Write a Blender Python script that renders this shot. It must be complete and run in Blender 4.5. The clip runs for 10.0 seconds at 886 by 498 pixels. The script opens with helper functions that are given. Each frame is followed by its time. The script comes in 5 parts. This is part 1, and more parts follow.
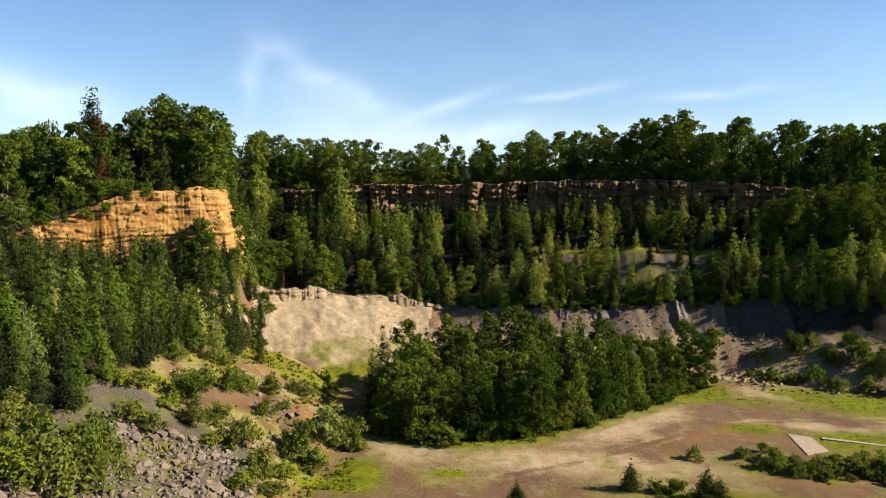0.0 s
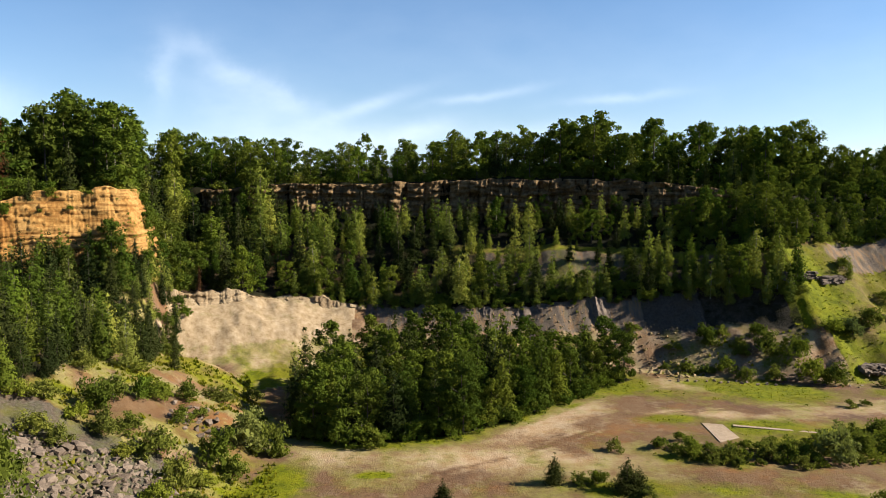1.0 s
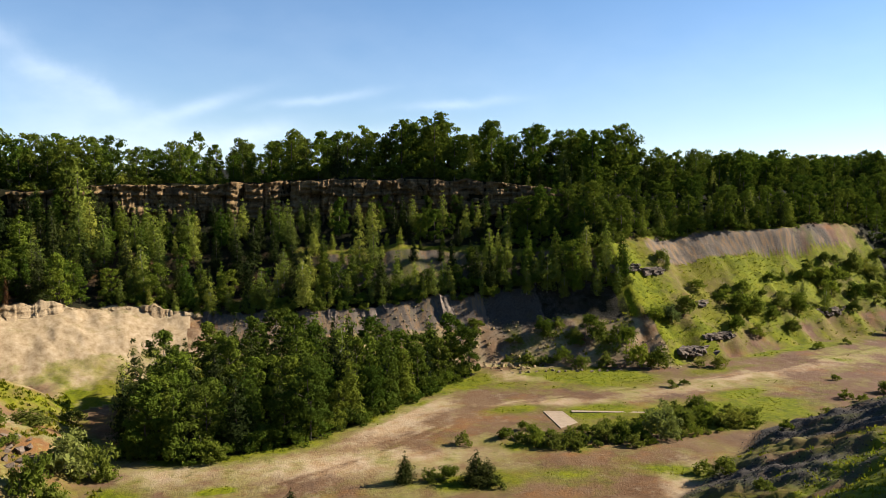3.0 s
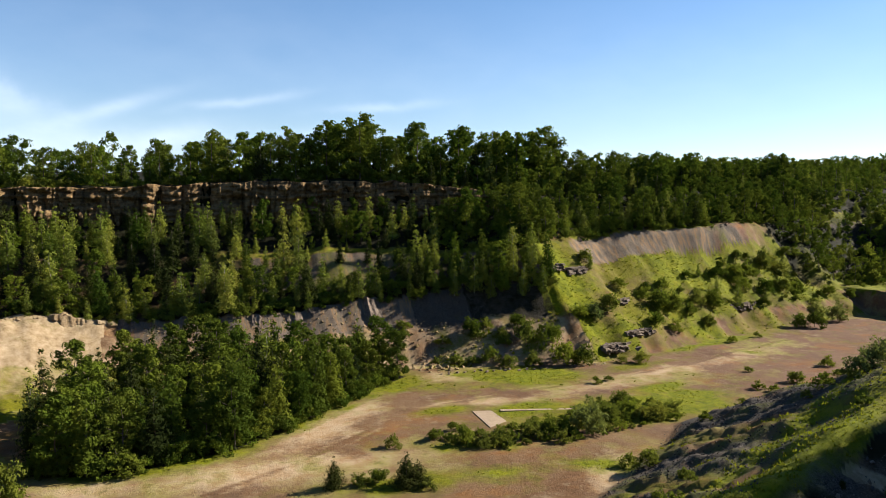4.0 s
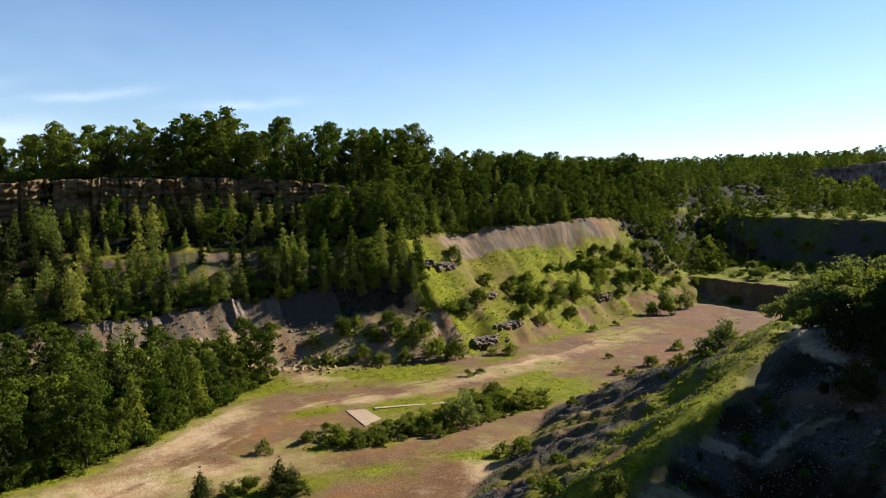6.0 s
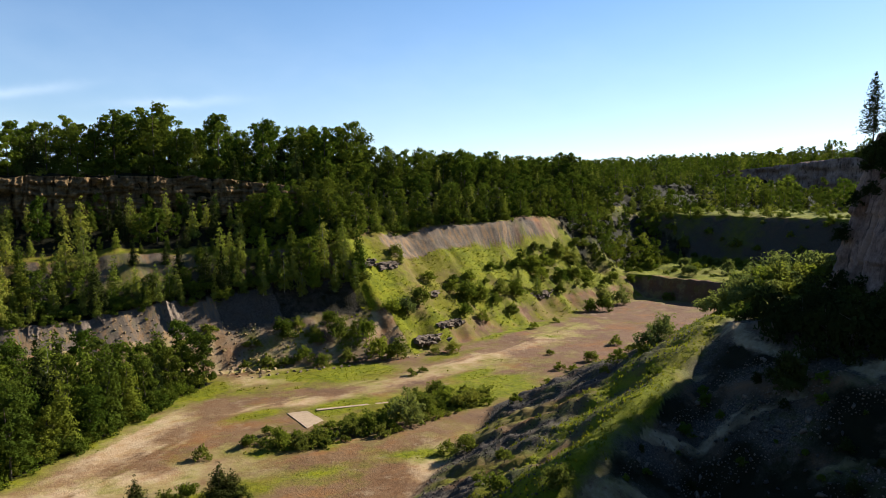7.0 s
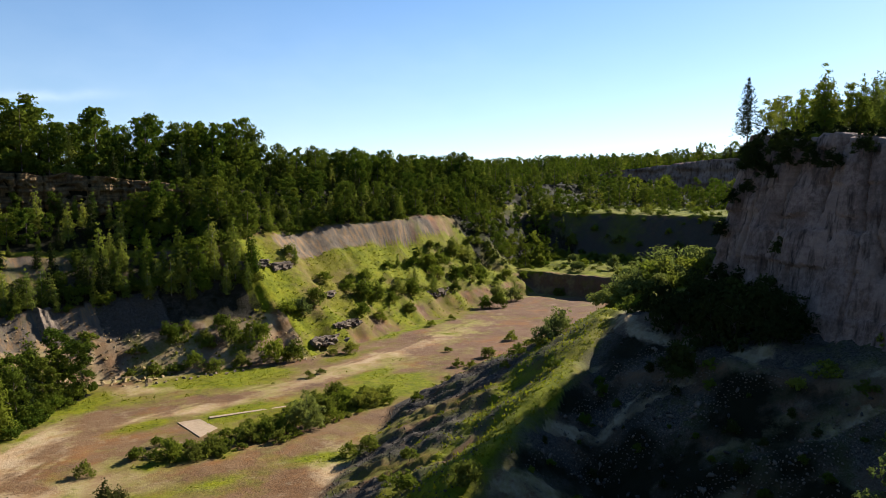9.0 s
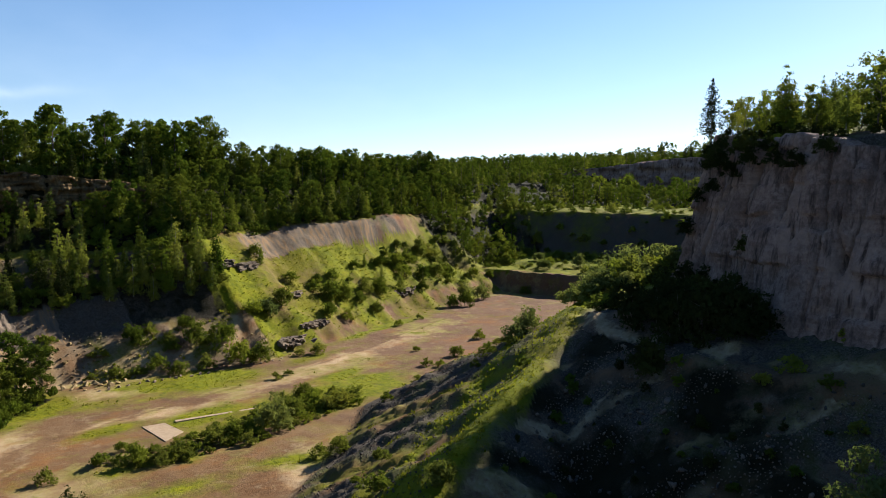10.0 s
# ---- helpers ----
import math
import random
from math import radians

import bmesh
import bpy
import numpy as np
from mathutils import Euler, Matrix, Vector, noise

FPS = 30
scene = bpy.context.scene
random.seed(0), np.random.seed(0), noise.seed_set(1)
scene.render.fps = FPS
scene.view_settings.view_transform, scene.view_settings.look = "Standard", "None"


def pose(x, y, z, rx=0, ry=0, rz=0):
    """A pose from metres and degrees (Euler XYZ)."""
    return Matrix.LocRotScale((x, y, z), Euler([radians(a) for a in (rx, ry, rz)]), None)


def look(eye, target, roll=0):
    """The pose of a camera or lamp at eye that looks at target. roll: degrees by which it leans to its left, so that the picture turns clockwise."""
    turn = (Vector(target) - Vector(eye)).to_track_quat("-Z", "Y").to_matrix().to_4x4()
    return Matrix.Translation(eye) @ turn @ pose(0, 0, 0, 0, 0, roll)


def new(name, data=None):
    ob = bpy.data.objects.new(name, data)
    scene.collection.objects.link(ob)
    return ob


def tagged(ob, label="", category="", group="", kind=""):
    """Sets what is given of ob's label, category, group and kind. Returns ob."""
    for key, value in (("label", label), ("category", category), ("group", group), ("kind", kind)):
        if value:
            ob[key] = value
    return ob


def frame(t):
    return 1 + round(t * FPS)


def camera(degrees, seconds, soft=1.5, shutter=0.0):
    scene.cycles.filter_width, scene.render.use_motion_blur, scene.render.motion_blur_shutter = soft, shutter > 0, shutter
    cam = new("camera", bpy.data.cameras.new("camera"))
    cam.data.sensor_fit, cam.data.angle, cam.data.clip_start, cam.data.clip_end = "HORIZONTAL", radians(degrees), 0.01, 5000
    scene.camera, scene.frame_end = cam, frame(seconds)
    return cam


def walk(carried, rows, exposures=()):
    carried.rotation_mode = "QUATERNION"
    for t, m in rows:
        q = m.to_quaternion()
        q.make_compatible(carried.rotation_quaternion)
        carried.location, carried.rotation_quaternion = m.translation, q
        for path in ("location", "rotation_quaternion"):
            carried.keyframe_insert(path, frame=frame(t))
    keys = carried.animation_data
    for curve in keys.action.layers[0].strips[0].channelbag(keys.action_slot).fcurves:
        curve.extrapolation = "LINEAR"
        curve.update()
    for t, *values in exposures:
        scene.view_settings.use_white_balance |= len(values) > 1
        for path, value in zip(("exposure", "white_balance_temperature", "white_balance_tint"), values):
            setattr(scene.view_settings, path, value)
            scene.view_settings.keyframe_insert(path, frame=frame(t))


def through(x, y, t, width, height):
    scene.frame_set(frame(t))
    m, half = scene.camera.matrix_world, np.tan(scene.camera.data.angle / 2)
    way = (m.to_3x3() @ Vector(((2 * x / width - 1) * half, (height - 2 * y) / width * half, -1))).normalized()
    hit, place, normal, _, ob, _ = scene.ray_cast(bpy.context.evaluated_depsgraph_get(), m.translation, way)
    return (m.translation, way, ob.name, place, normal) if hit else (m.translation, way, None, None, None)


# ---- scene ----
cam = camera(63.6, 10.0, soft=0.7)
# seconds, x, y, z, yaw, pitch, roll
ROWS = [
    (0.0, 0.00, 0.00, 42.00, 0.01, -5.76, 0.23),
    (0.5, -0.04, 0.42, 41.81, -3.11, -5.74, 0.23),
    (1.0, -0.06, 0.84, 41.59, -6.22, -5.67, 0.21),
    (1.5, -0.07, 1.25, 41.37, -9.33, -5.63, 0.19),
    (2.0, -0.06, 1.66, 41.13, -12.44, -5.58, 0.18),
    (2.5, -0.04, 2.05, 40.89, -15.58, -5.53, 0.15),
    (4.0, 0.05, 3.21, 40.16, -24.76, -5.07, -0.06),
    (4.5, 0.08, 3.59, 39.92, -27.21, -5.18, -0.02),
    (5.0, 0.11, 3.96, 39.70, -30.00, -5.11, -0.11),
    (5.5, 0.13, 4.32, 39.49, -32.71, -5.09, -0.15),
    (7.0, 0.10, 5.40, 38.97, -40.24, -5.11, -0.17),
    (7.5, 0.05, 5.76, 38.85, -42.35, -5.12, -0.14),
    (8.0, -0.02, 6.11, 38.76, -45.10, -5.13, -0.14),
    (8.5, -0.12, 6.46, 38.70, -47.48, -5.12, -0.12),
    (9.0, -0.25, 6.81, 38.68, -48.93, -5.16, -0.07),
    (9.5, -0.41, 7.16, 38.71, -50.34, -5.21, -0.00),
    (10.0, -0.61, 7.51, 38.77, -51.78, -5.27, -0.10),
]
walk(cam, [(t, Matrix.Translation((x, y, z)) @ pose(0, 0, 0, 0, 0, yaw) @ pose(0, 0, 0, 90 + pitch, 0, 0) @ pose(0, 0, 0, 0, 0, roll)) for t, x, y, z, yaw, pitch, roll in ROWS])

# ---- light ----
SUN_DIR = Vector((0.992, -0.125, 0.0)).normalized()      # towards the sun, on the plan
SUN_UP = radians(31.5)
SKY = 0.055
world = bpy.data.worlds.new("world")
scene.world = world
world.use_nodes = True
scene.view_settings.exposure = 1.54


# cirrus wisps: azimuth and height of the middle, half length, half width, slant (degrees), strength
WISPS = [(-8.6, 7.2, 5.2, 1.0, -29, 0.2), (-15.2, 7.4, 2.4, 0.9, 82, 0.2), (-13.2, 9.4, 2.2, 0.7, 12, 0.13), (-9.0, 5.4, 5.0, 2.2, -20, 0.2), (-0.6, 5.3, 4.4, 0.5, 19, 0.26), (3.6, 3.4, 4.4, 0.9, 12, 0.24),
         (-29.5, 5.6, 5.0, 1.6, -14, 0.42), (-5, 2.8, 9, 1.4, 3, 0.24), (9.0, 6.4, 4.0, 0.35, 8, 0.22), (20, 6.1, 4.0, 0.35, 4, 0.2), (14, 3.6, 7.0, 0.7, 3, 0.16), (0, 10, 26, 6, 0, 0.06), (42, 7, 26, 5, 0, 0.07)]


def build_sky(w):
    nt = w.node_tree
    nt.nodes.clear()
    add, link = nt.nodes.new, nt.links.new

    def op(kind, a, b=0.0):
        node = add("ShaderNodeMath")
        node.operation = kind
        for i, v in enumerate((a, b)):
            if isinstance(v, (int, float)):
                node.inputs[i].default_value = v
            else:
                link(v, node.inputs[i])
        return node.outputs[0]

    out, bg, sky, hue = add("ShaderNodeOutputWorld"), add("ShaderNodeBackground"), add("ShaderNodeTexSky"), add("ShaderNodeHueSaturation")
    sky.sky_type = "NISHITA"
    sky.sun_disc = False
    sky.sun_elevation = SUN_UP
    sky.sun_rotation = math.atan2(SUN_DIR.x, SUN_DIR.y)
    sky.air_density, sky.dust_density, sky.ozone_density = 1.0, 0.15, 2.0
    hue.inputs["Saturation"].default_value = 1.22
    bg.inputs["Strength"].default_value = SKY
    link(sky.outputs[0], hue.inputs["Color"])
    co = add("ShaderNodeTexCoord").outputs["Generated"]
    lift = add("ShaderNodeMapping")
    lift.inputs["Location"].default_value = (0, 0, 0.04)
    link(co, lift.inputs[0])
    link(lift.outputs[0], sky.inputs[0])
    cool = add("ShaderNodeMix")
    cool.data_type, cool.blend_type = "RGBA", "MULTIPLY"
    cool.inputs[0].default_value = 1.0
    link(hue.outputs[0], cool.inputs[6])
    cool.inputs[7].default_value = (1.09, 1.0, 1.02, 1)
    sep = add("ShaderNodeSeparateXYZ")
    link(co, sep.inputs[0])
    az = op("MULTIPLY", op("ARCTAN2", sep.outputs[0], sep.outputs[1]), 57.2958)
    el = op("MULTIPLY", op("ARCSINE", sep.outputs[2]), 57.2958)
    warp = add("ShaderNodeTexNoise")
    warp.inputs["Scale"].default_value, warp.inputs["Detail"].default_value, warp.inputs["Roughness"].default_value = 9.0, 6.0, 0.6
    link(co, warp.inputs["Vector"])
    shift = op("MULTIPLY", op("SUBTRACT", warp.outputs["Fac"], 0.5), 5.0)
    total = None
    for a0, e0, la, lb, slant, power in WISPS:
        c, q = math.cos(radians(slant)), math.sin(radians(slant))
        du, dv = op("ADD", op("SUBTRACT", az, a0), shift), op("ADD", op("SUBTRACT", el, e0), op("MULTIPLY", shift, 0.4))
        u = op("DIVIDE", op("ADD", op("MULTIPLY", du, c), op("MULTIPLY", dv, q)), la)
        v = op("DIVIDE", op("SUBTRACT", op("MULTIPLY", dv, c), op("MULTIPLY", du, q)), lb)
        g = op("MULTIPLY", op("EXPONENT", op("MULTIPLY", op("ADD", op("MULTIPLY", u, u), op("MULTIPLY", v, v)), -1.0)), power)
        total = g if total is None else op("ADD", total, g)
    streaks = add("ShaderNodeTexNoise")
    streaks.inputs["Scale"].default_value, streaks.inputs["Detail"].default_value = 14.0, 7.0
    mp = add("ShaderNodeMapping")
    mp.inputs["Scale"].default_value = (1, 1, 2.2)
    mp.inputs["Rotation"].default_value = (0.3, 0.5, 0)
    link(co, mp.inputs[0])
    link(mp.outputs[0], streaks.inputs["Vector"])
    amount = op("MINIMUM", op("MULTIPLY", total, op("ADD", op("MULTIPLY", streaks.outputs["Fac"], 1.1), 0.3)), 0.85)
    mix = add("ShaderNodeMix")
    mix.data_type = "RGBA"
    link(amount, mix.inputs[0])
    link(cool.outputs[2], mix.inputs[6])
    mix.inputs[7].default_value = (8.6, 9.3, 10.2, 1)
    link(mix.outputs[2], bg.inputs[0])
    link(bg.outputs[0], out.inputs[0])


build_sky(world)
sun = new("sun", bpy.data.lights.new("sun", "SUN"))
sun.data.energy, sun.data.angle, sun.data.color = 5.0, radians(0.53), (1.0, 0.93, 0.82)
sun.matrix_world = look((0, 0, 0), tuple(-SUN_DIR * math.cos(SUN_UP) - Vector((0, 0, math.sin(SUN_UP)))))

# ---- materials ----


class Mat:
    """A node material being wired up."""

    def __init__(self, name):
        self.m = bpy.data.materials.new(name)
        self.m.use_nodes = True
        self.t = self.m.node_tree
        self.t.nodes.clear()
        self.out = self.t.nodes.new("ShaderNodeOutputMaterial")
        self.pos = None

    def n(self, kind, **kw):
        node = self.t.nodes.new(kind)
        for k, v in kw.items():
            node.inputs[k].default_value = v
        return node

    def link(self, a, b):
        self.t.links.new(a, b)

    def place(self):
        if not self.pos:
            self.pos = self.t.nodes.new("ShaderNodeNewGeometry").outputs["Position"]
        return self.pos

    def noise(self, scale, detail=4.0, rough=0.55, squash=None, objects=False):
        node = self.n("ShaderNodeTexNoise", Scale=scale, Detail=detail, Roughness=rough)
        src = self.place()
        if squash:
            mp = self.n("ShaderNodeMapping", Scale=squash)
            self.link(src, mp.inputs["Vector"])
            src = mp.outputs[0]
        self.link(src, node.inputs["Vector"])
        return node.outputs["Fac"]

    def attr(self, name):
        node = self.t.nodes.new("ShaderNodeAttribute")
        node.attribute_name = name
        return node.outputs["Fac"]

    def ramp(self, fac, *stops):
        node = self.t.nodes.new("ShaderNodeValToRGB")
        els = node.color_ramp.elements
        while len(els) < len(stops):
            els.new(0.5)
        for e, (p, c) in zip(els, stops):
            e.position = p
            e.color = (*c, 1) if len(c) == 3 else c
        self.link(fac, node.inputs[0])
        return node.outputs[0]

    def grey(self, fac, lo, hi, a=0.0, b=1.0):
        node = self.n("ShaderNodeMapRange")
        for k, v in (("From Min", lo), ("From Max", hi), ("To Min", a), ("To Max", b)):
            node.inputs[k].default_value = v
        self.link(fac, node.inputs[0])
        return node.outputs[0]

    def math(self, op, a, b):
        node = self.t.nodes.new("ShaderNodeMath")
        node.operation = op
        for i, v in enumerate((a, b)):
            if isinstance(v, (int, float)):
                node.inputs[i].default_value = v
            else:
                self.link(v, node.inputs[i])
        return node.outputs[0]

    def mix(self, fac, a, b, mode="MIX"):
        node = self.t.nodes.new("ShaderNodeMix")
        node.data_type, node.blend_type = "RGBA", mode
        for i, v in ((0, fac), (6, a), (7, b)):
            if isinstance(v, (int, float)):
                node.inputs[i].default_value = v
            elif isinstance(v, tuple):
                node.inputs[i].default_value = (*v, 1)
            else:
                self.link(v, node.inputs[i])
        return node.outputs[2]

    def bump(self, height, strength=0.5, distance=0.2):
        node = self.n("ShaderNodeBump", Strength=strength, Distance=distance)
        self.link(height, node.inputs["Height"])
        return node.outputs[0]

    def finish(self, color, rough=0.9, normal=None, spec=0.2):
        b = self.n("ShaderNodeBsdfPrincipled", Roughness=rough)
        b.inputs["Specular IOR Level"].default_value = spec
        if isinstance(color, tuple):
            b.inputs["Base Color"].default_value = (*color, 1)
        else:
            self.link(color, b.inputs["Base Color"])
        if normal:
            self.link(normal, b.inputs["Normal"])
        self.link(b.outputs[0], self.out.inputs[0])
        return self.m


def ground_material():
    k = Mat("quarry_ground")
    big, mid, fine = k.noise(0.045, 5), k.noise(0.35, 5, 0.65), k.noise(2.6, 5, 0.7)
    huge = k.noise(0.018, 4, 0.6)
    dirt = k.ramp(big, (0.3, (0.0896, 0.0447, 0.0194)), (0.48, (0.1110, 0.0619, 0.0279)), (0.6, (0.1212, 0.0728, 0.0356)), (0.72, (0.1408, 0.0909, 0.0449)))
    dirt = k.mix(k.grey(huge, 0.42, 0.62, 0, 0.6), dirt, (0.0956, 0.0532, 0.0326))
    east = k.n("ShaderNodeSeparateXYZ")
    k.link(k.place(), east.inputs[0])
    dirt = k.mix(k.grey(east.outputs[0], 70.0, 130.0, 0, 0.75), dirt, (0.1058, 0.0579, 0.0403))
    dirt = k.mix(k.grey(mid, 0.42, 0.75, 0, 0.8), dirt, (0.1332, 0.0846, 0.0480))
    dirt = k.mix(k.grey(k.noise(0.12, 6, 0.7), 0.5, 0.7, 0, 0.7), dirt, (0.0768, 0.0408, 0.0194))
    dirt = k.mix(k.grey(fine, 0.56, 0.75, 0, 0.55), dirt, (0.0478, 0.0258, 0.0116))
    dirt = k.mix(k.grey(k.noise(0.07, 6, 0.7, (1, 1.6, 1)), 0.52, 0.64, 0, 0.7), dirt, (0.1494, 0.0666, 0.0209))
    dirt = k.mix(k.grey(k.noise(0.09, 6, 0.72, (1.5, 1, 1)), 0.53, 0.66, 0, 0.7), dirt, (0.0700, 0.0408, 0.0255))
    dirt = k.mix(k.grey(k.noise(0.22, 6, 0.75), 0.56, 0.66, 0, 0.7), dirt, (0.1835, 0.1315, 0.0813))
    dirt = k.mix(k.grey(k.noise(5.0, 3, 0.7), 0.6, 0.68, 0, 0.6), dirt, (0.0384, 0.0258, 0.0132))
    tuft = k.noise(0.9, 5, 0.7)
    grass = k.ramp(mid, (0.28, (0.0545, 0.0630, 0.0016)), (0.5, (0.1052, 0.1134, 0.0029)), (0.72, (0.1442, 0.1333, 0.0050)))
    grass = k.mix(k.grey(tuft, 0.5, 0.64, 0, 0.6), grass, (0.0321, 0.0397, 0.0016))
    grass = k.mix(k.grey(fine, 0.52, 0.72, 0, 0.6), grass, (0.0234, 0.0298, 0.0013))
    grass = k.mix(k.grey(big, 0.5, 0.65, 0, 0.45), grass, (0.0899, 0.0642, 0.0092))
    stone = k.ramp(fine, (0.3, (0.0152, 0.0131, 0.0109)), (0.5, (0.0457, 0.0383, 0.0305)), (0.72, (0.0957, 0.0783, 0.0609)))
    stone = k.mix(k.grey(k.noise(6.0, 3, 0.7), 0.52, 0.6, 0, 0.8), stone, (0.1050, 0.0900, 0.0760))
    stone = k.mix(k.grey(k.noise(4.0, 4, 0.7), 0.54, 0.62, 0, 0.8), stone, (0.0120, 0.0110, 0.0090))
    stone = k.mix(k.grey(mid, 0.45, 0.7, 0, 0.5), stone, (0.0653, 0.0457, 0.0261))
    pale = k.ramp(k.noise(0.9, 6, 0.65, (1, 1, 0.2)), (0.3, (0.1450, 0.0980, 0.0520)), (0.5, (0.2300, 0.1660, 0.0960)), (0.7, (0.2994, 0.2300, 0.1480)))
    marl = k.ramp(k.noise(0.8, 5, 0.6, (1, 0.35, 0.12)), (0.3, (0.0619, 0.0486, 0.0389)), (0.5, (0.1061, 0.0822, 0.0610)), (0.6, (0.1635, 0.1017, 0.0530)), (0.72, (0.1131, 0.0962, 0.0792)))
    # woodland litter, near-black because the shade under trees is painted into it
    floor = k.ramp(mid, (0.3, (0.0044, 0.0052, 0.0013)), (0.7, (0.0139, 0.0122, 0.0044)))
    edge = k.math("MULTIPLY", k.math("SUBTRACT", k.noise(0.3, 7, 0.75), 0.5), 1.7)

    def cover(name, soft=0.12):
        return k.grey(k.math("ADD", k.attr(name), edge), 0.5 - soft, 0.5 + soft)

    dirt = k.mix(k.grey(k.math("ADD", k.attr("worn"), edge), 0.15, 0.7, 0, 0.95), dirt, k.ramp(mid, (0.35, (0.2350, 0.1450, 0.0700)), (0.6, (0.3050, 0.2250, 0.1400))))
    col = k.mix(cover("stone", 0.3), dirt, stone)
    col = k.mix(cover("pale"), col, pale)
    col = k.mix(cover("marl"), col, marl)
    col = k.mix(cover("grass", 0.42), col, grass)
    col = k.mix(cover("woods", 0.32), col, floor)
    h = k.math("ADD", k.math("MULTIPLY", mid, 0.6), k.math("MULTIPLY", fine, 0.5))
    return k.finish(col, 0.95, k.bump(h, 0.7, 0.4), 0.1)


def rock_material(name, a, b, c, streak=0.5, bands=0.6):
    k = Mat(name)
    strata = k.noise(0.5, 5, 0.6, (0.25, 0.25, 3.2))
    drip = k.noise(0.55, 5, 0.6, (1.6, 1.6, 0.16))
    fine, broad = k.noise(1.8, 6, 0.7), k.noise(0.16, 4, 0.6)
    col = k.ramp(fine, (0.3, a), (0.5, b), (0.72, c))
    col = k.mix(k.grey(broad, 0.42, 0.62, 0, 0.75), col, tuple(0.5 * (u + v) for u, v in zip(b, c)))
    col = k.mix(k.grey(broad, 0.5, 0.36, 0, 0.6), col, tuple(0.6 * u + 0.4 * v for u, v in zip(a, b)))
    col = k.mix(k.grey(strata, 0.5, 0.6, 0, bands), col, a)
    col = k.mix(k.grey(drip, 0.52, 0.66, 0, streak), col, tuple(v * 0.4 for v in a))
    h = k.math("ADD", k.math("MULTIPLY", strata, 0.7), fine)
    return k.finish(col, 0.92, k.bump(h, 0.55, 0.25), 0.15)


def leaf_material(name, dark, light, dry, through=0.35):
    k = Mat(name)
    geo = k.t.nodes.new("ShaderNodeNewGeometry").outputs["Random Per Island"]
    info = k.t.nodes.new("ShaderNodeObjectInfo").outputs["Random"]
    tint = k.math("FRACT", k.math("ADD", k.attr("tint"), info), 0.0)
    col = k.mix(k.grey(geo, 0.0, 1.0, 0.3, 0.9), dark, light)
    col = k.mix(k.grey(tint, 0.0, 1.0, 0.0, 0.75), col, dry)
    own = k.math("FRACT", k.math("MULTIPLY", tint, 7.31), 0.0)
    col = k.mix(1.0, col, k.ramp(own, (0.0, (0.5, 0.56, 0.62)), (0.6, (0.9, 0.9, 0.85)), (1.0, (1.2, 1.15, 0.95))), "MULTIPLY")
    d = k.n("ShaderNodeBsdfDiffuse", Roughness=0.6)
    tr = k.n("ShaderNodeBsdfTranslucent")
    mx = k.n("ShaderNodeMixShader", Fac=through)
    k.link(col, d.inputs[0])
    k.link(k.mix(0.35, col, (0.09, 0.125, 0.009)), tr.inputs[0])
    k.link(d.outputs[0], mx.inputs[1])
    k.link(tr.outputs[0], mx.inputs[2])
    k.link(mx.outputs[0], k.out.inputs[0])
    return k.m


def bark_material(name, a, b):
    k = Mat(name)
    return k.finish(k.ramp(k.noise(3.0, 4, 0.6, (1, 1, 0.3)), (0.35, a), (0.65, b)), 0.95)


M_GROUND = ground_material()
M_ORANGE = rock_material("ochre_limestone", (0.1250, 0.0480, 0.0090), (0.2600, 0.1320, 0.0340), (0.3500, 0.2200, 0.0800), 0.2, 0.65)
M_GREY = rock_material("grey_limestone", (0.0720, 0.0440, 0.0340), (0.1980, 0.1250, 0.0960), (0.3300, 0.2200, 0.1700), 0.9, 0.2)
M_TAN = rock_material("tan_limestone", (0.0420, 0.0260, 0.0120), (0.1250, 0.0760, 0.0330), (0.2200, 0.1450, 0.0680), 0.6, 0.5)
M_BLUE = rock_material("blue_grey_marl", (0.0430, 0.0331, 0.0269), (0.1030, 0.0789, 0.0610), (0.1792, 0.1344, 0.0968), 0.55, 0.3)
M_STONE = rock_material("loose_stone", (0.0683, 0.0478, 0.0332), (0.1293, 0.0951, 0.0683), (0.1854, 0.1415, 0.1049), 0.1, 0.1)
M_SLATE = rock_material("dark_stone", (0.0220, 0.0181, 0.0156), (0.0488, 0.0405, 0.0342), (0.0927, 0.0771, 0.0634), 0.1, 0.1)
M_RUBBLE = rock_material("yellow_rubble", (0.1050, 0.0665, 0.0280), (0.1820, 0.1295, 0.0630), (0.2660, 0.2030, 0.1120), 0.1, 0.1)
M_LEAF = leaf_material("broad_leaves", (0.0380, 0.0630, 0.0085), (0.0880, 0.1320, 0.0145), (0.1200, 0.1310, 0.0190), 0.24)
M_BIRCH = leaf_material("light_leaves", (0.1200, 0.1500, 0.0204), (0.2250, 0.2600, 0.0372), (0.2456, 0.2434, 0.0507), 0.34)
M_NEEDLE = leaf_material("needles", (0.0130, 0.0200, 0.0058), (0.0330, 0.0440, 0.0110), (0.0420, 0.0460, 0.0130), 0.06)
M_SHRUB = leaf_material("shrub_leaves", (0.0960, 0.1250, 0.0135), (0.1650, 0.1950, 0.0215), (0.1980, 0.1910, 0.0400), 0.4)
M_WILLOW = leaf_material("grey_green_leaves", (0.1184, 0.1400, 0.0360), (0.1980, 0.2180, 0.0660), (0.2100, 0.2140, 0.0600), 0.36)
M_TUFT = leaf_material("grass_blades", (0.0900, 0.1050, 0.0045), (0.1600, 0.1700, 0.0080), (0.1900, 0.1650, 0.0180), 0.5)
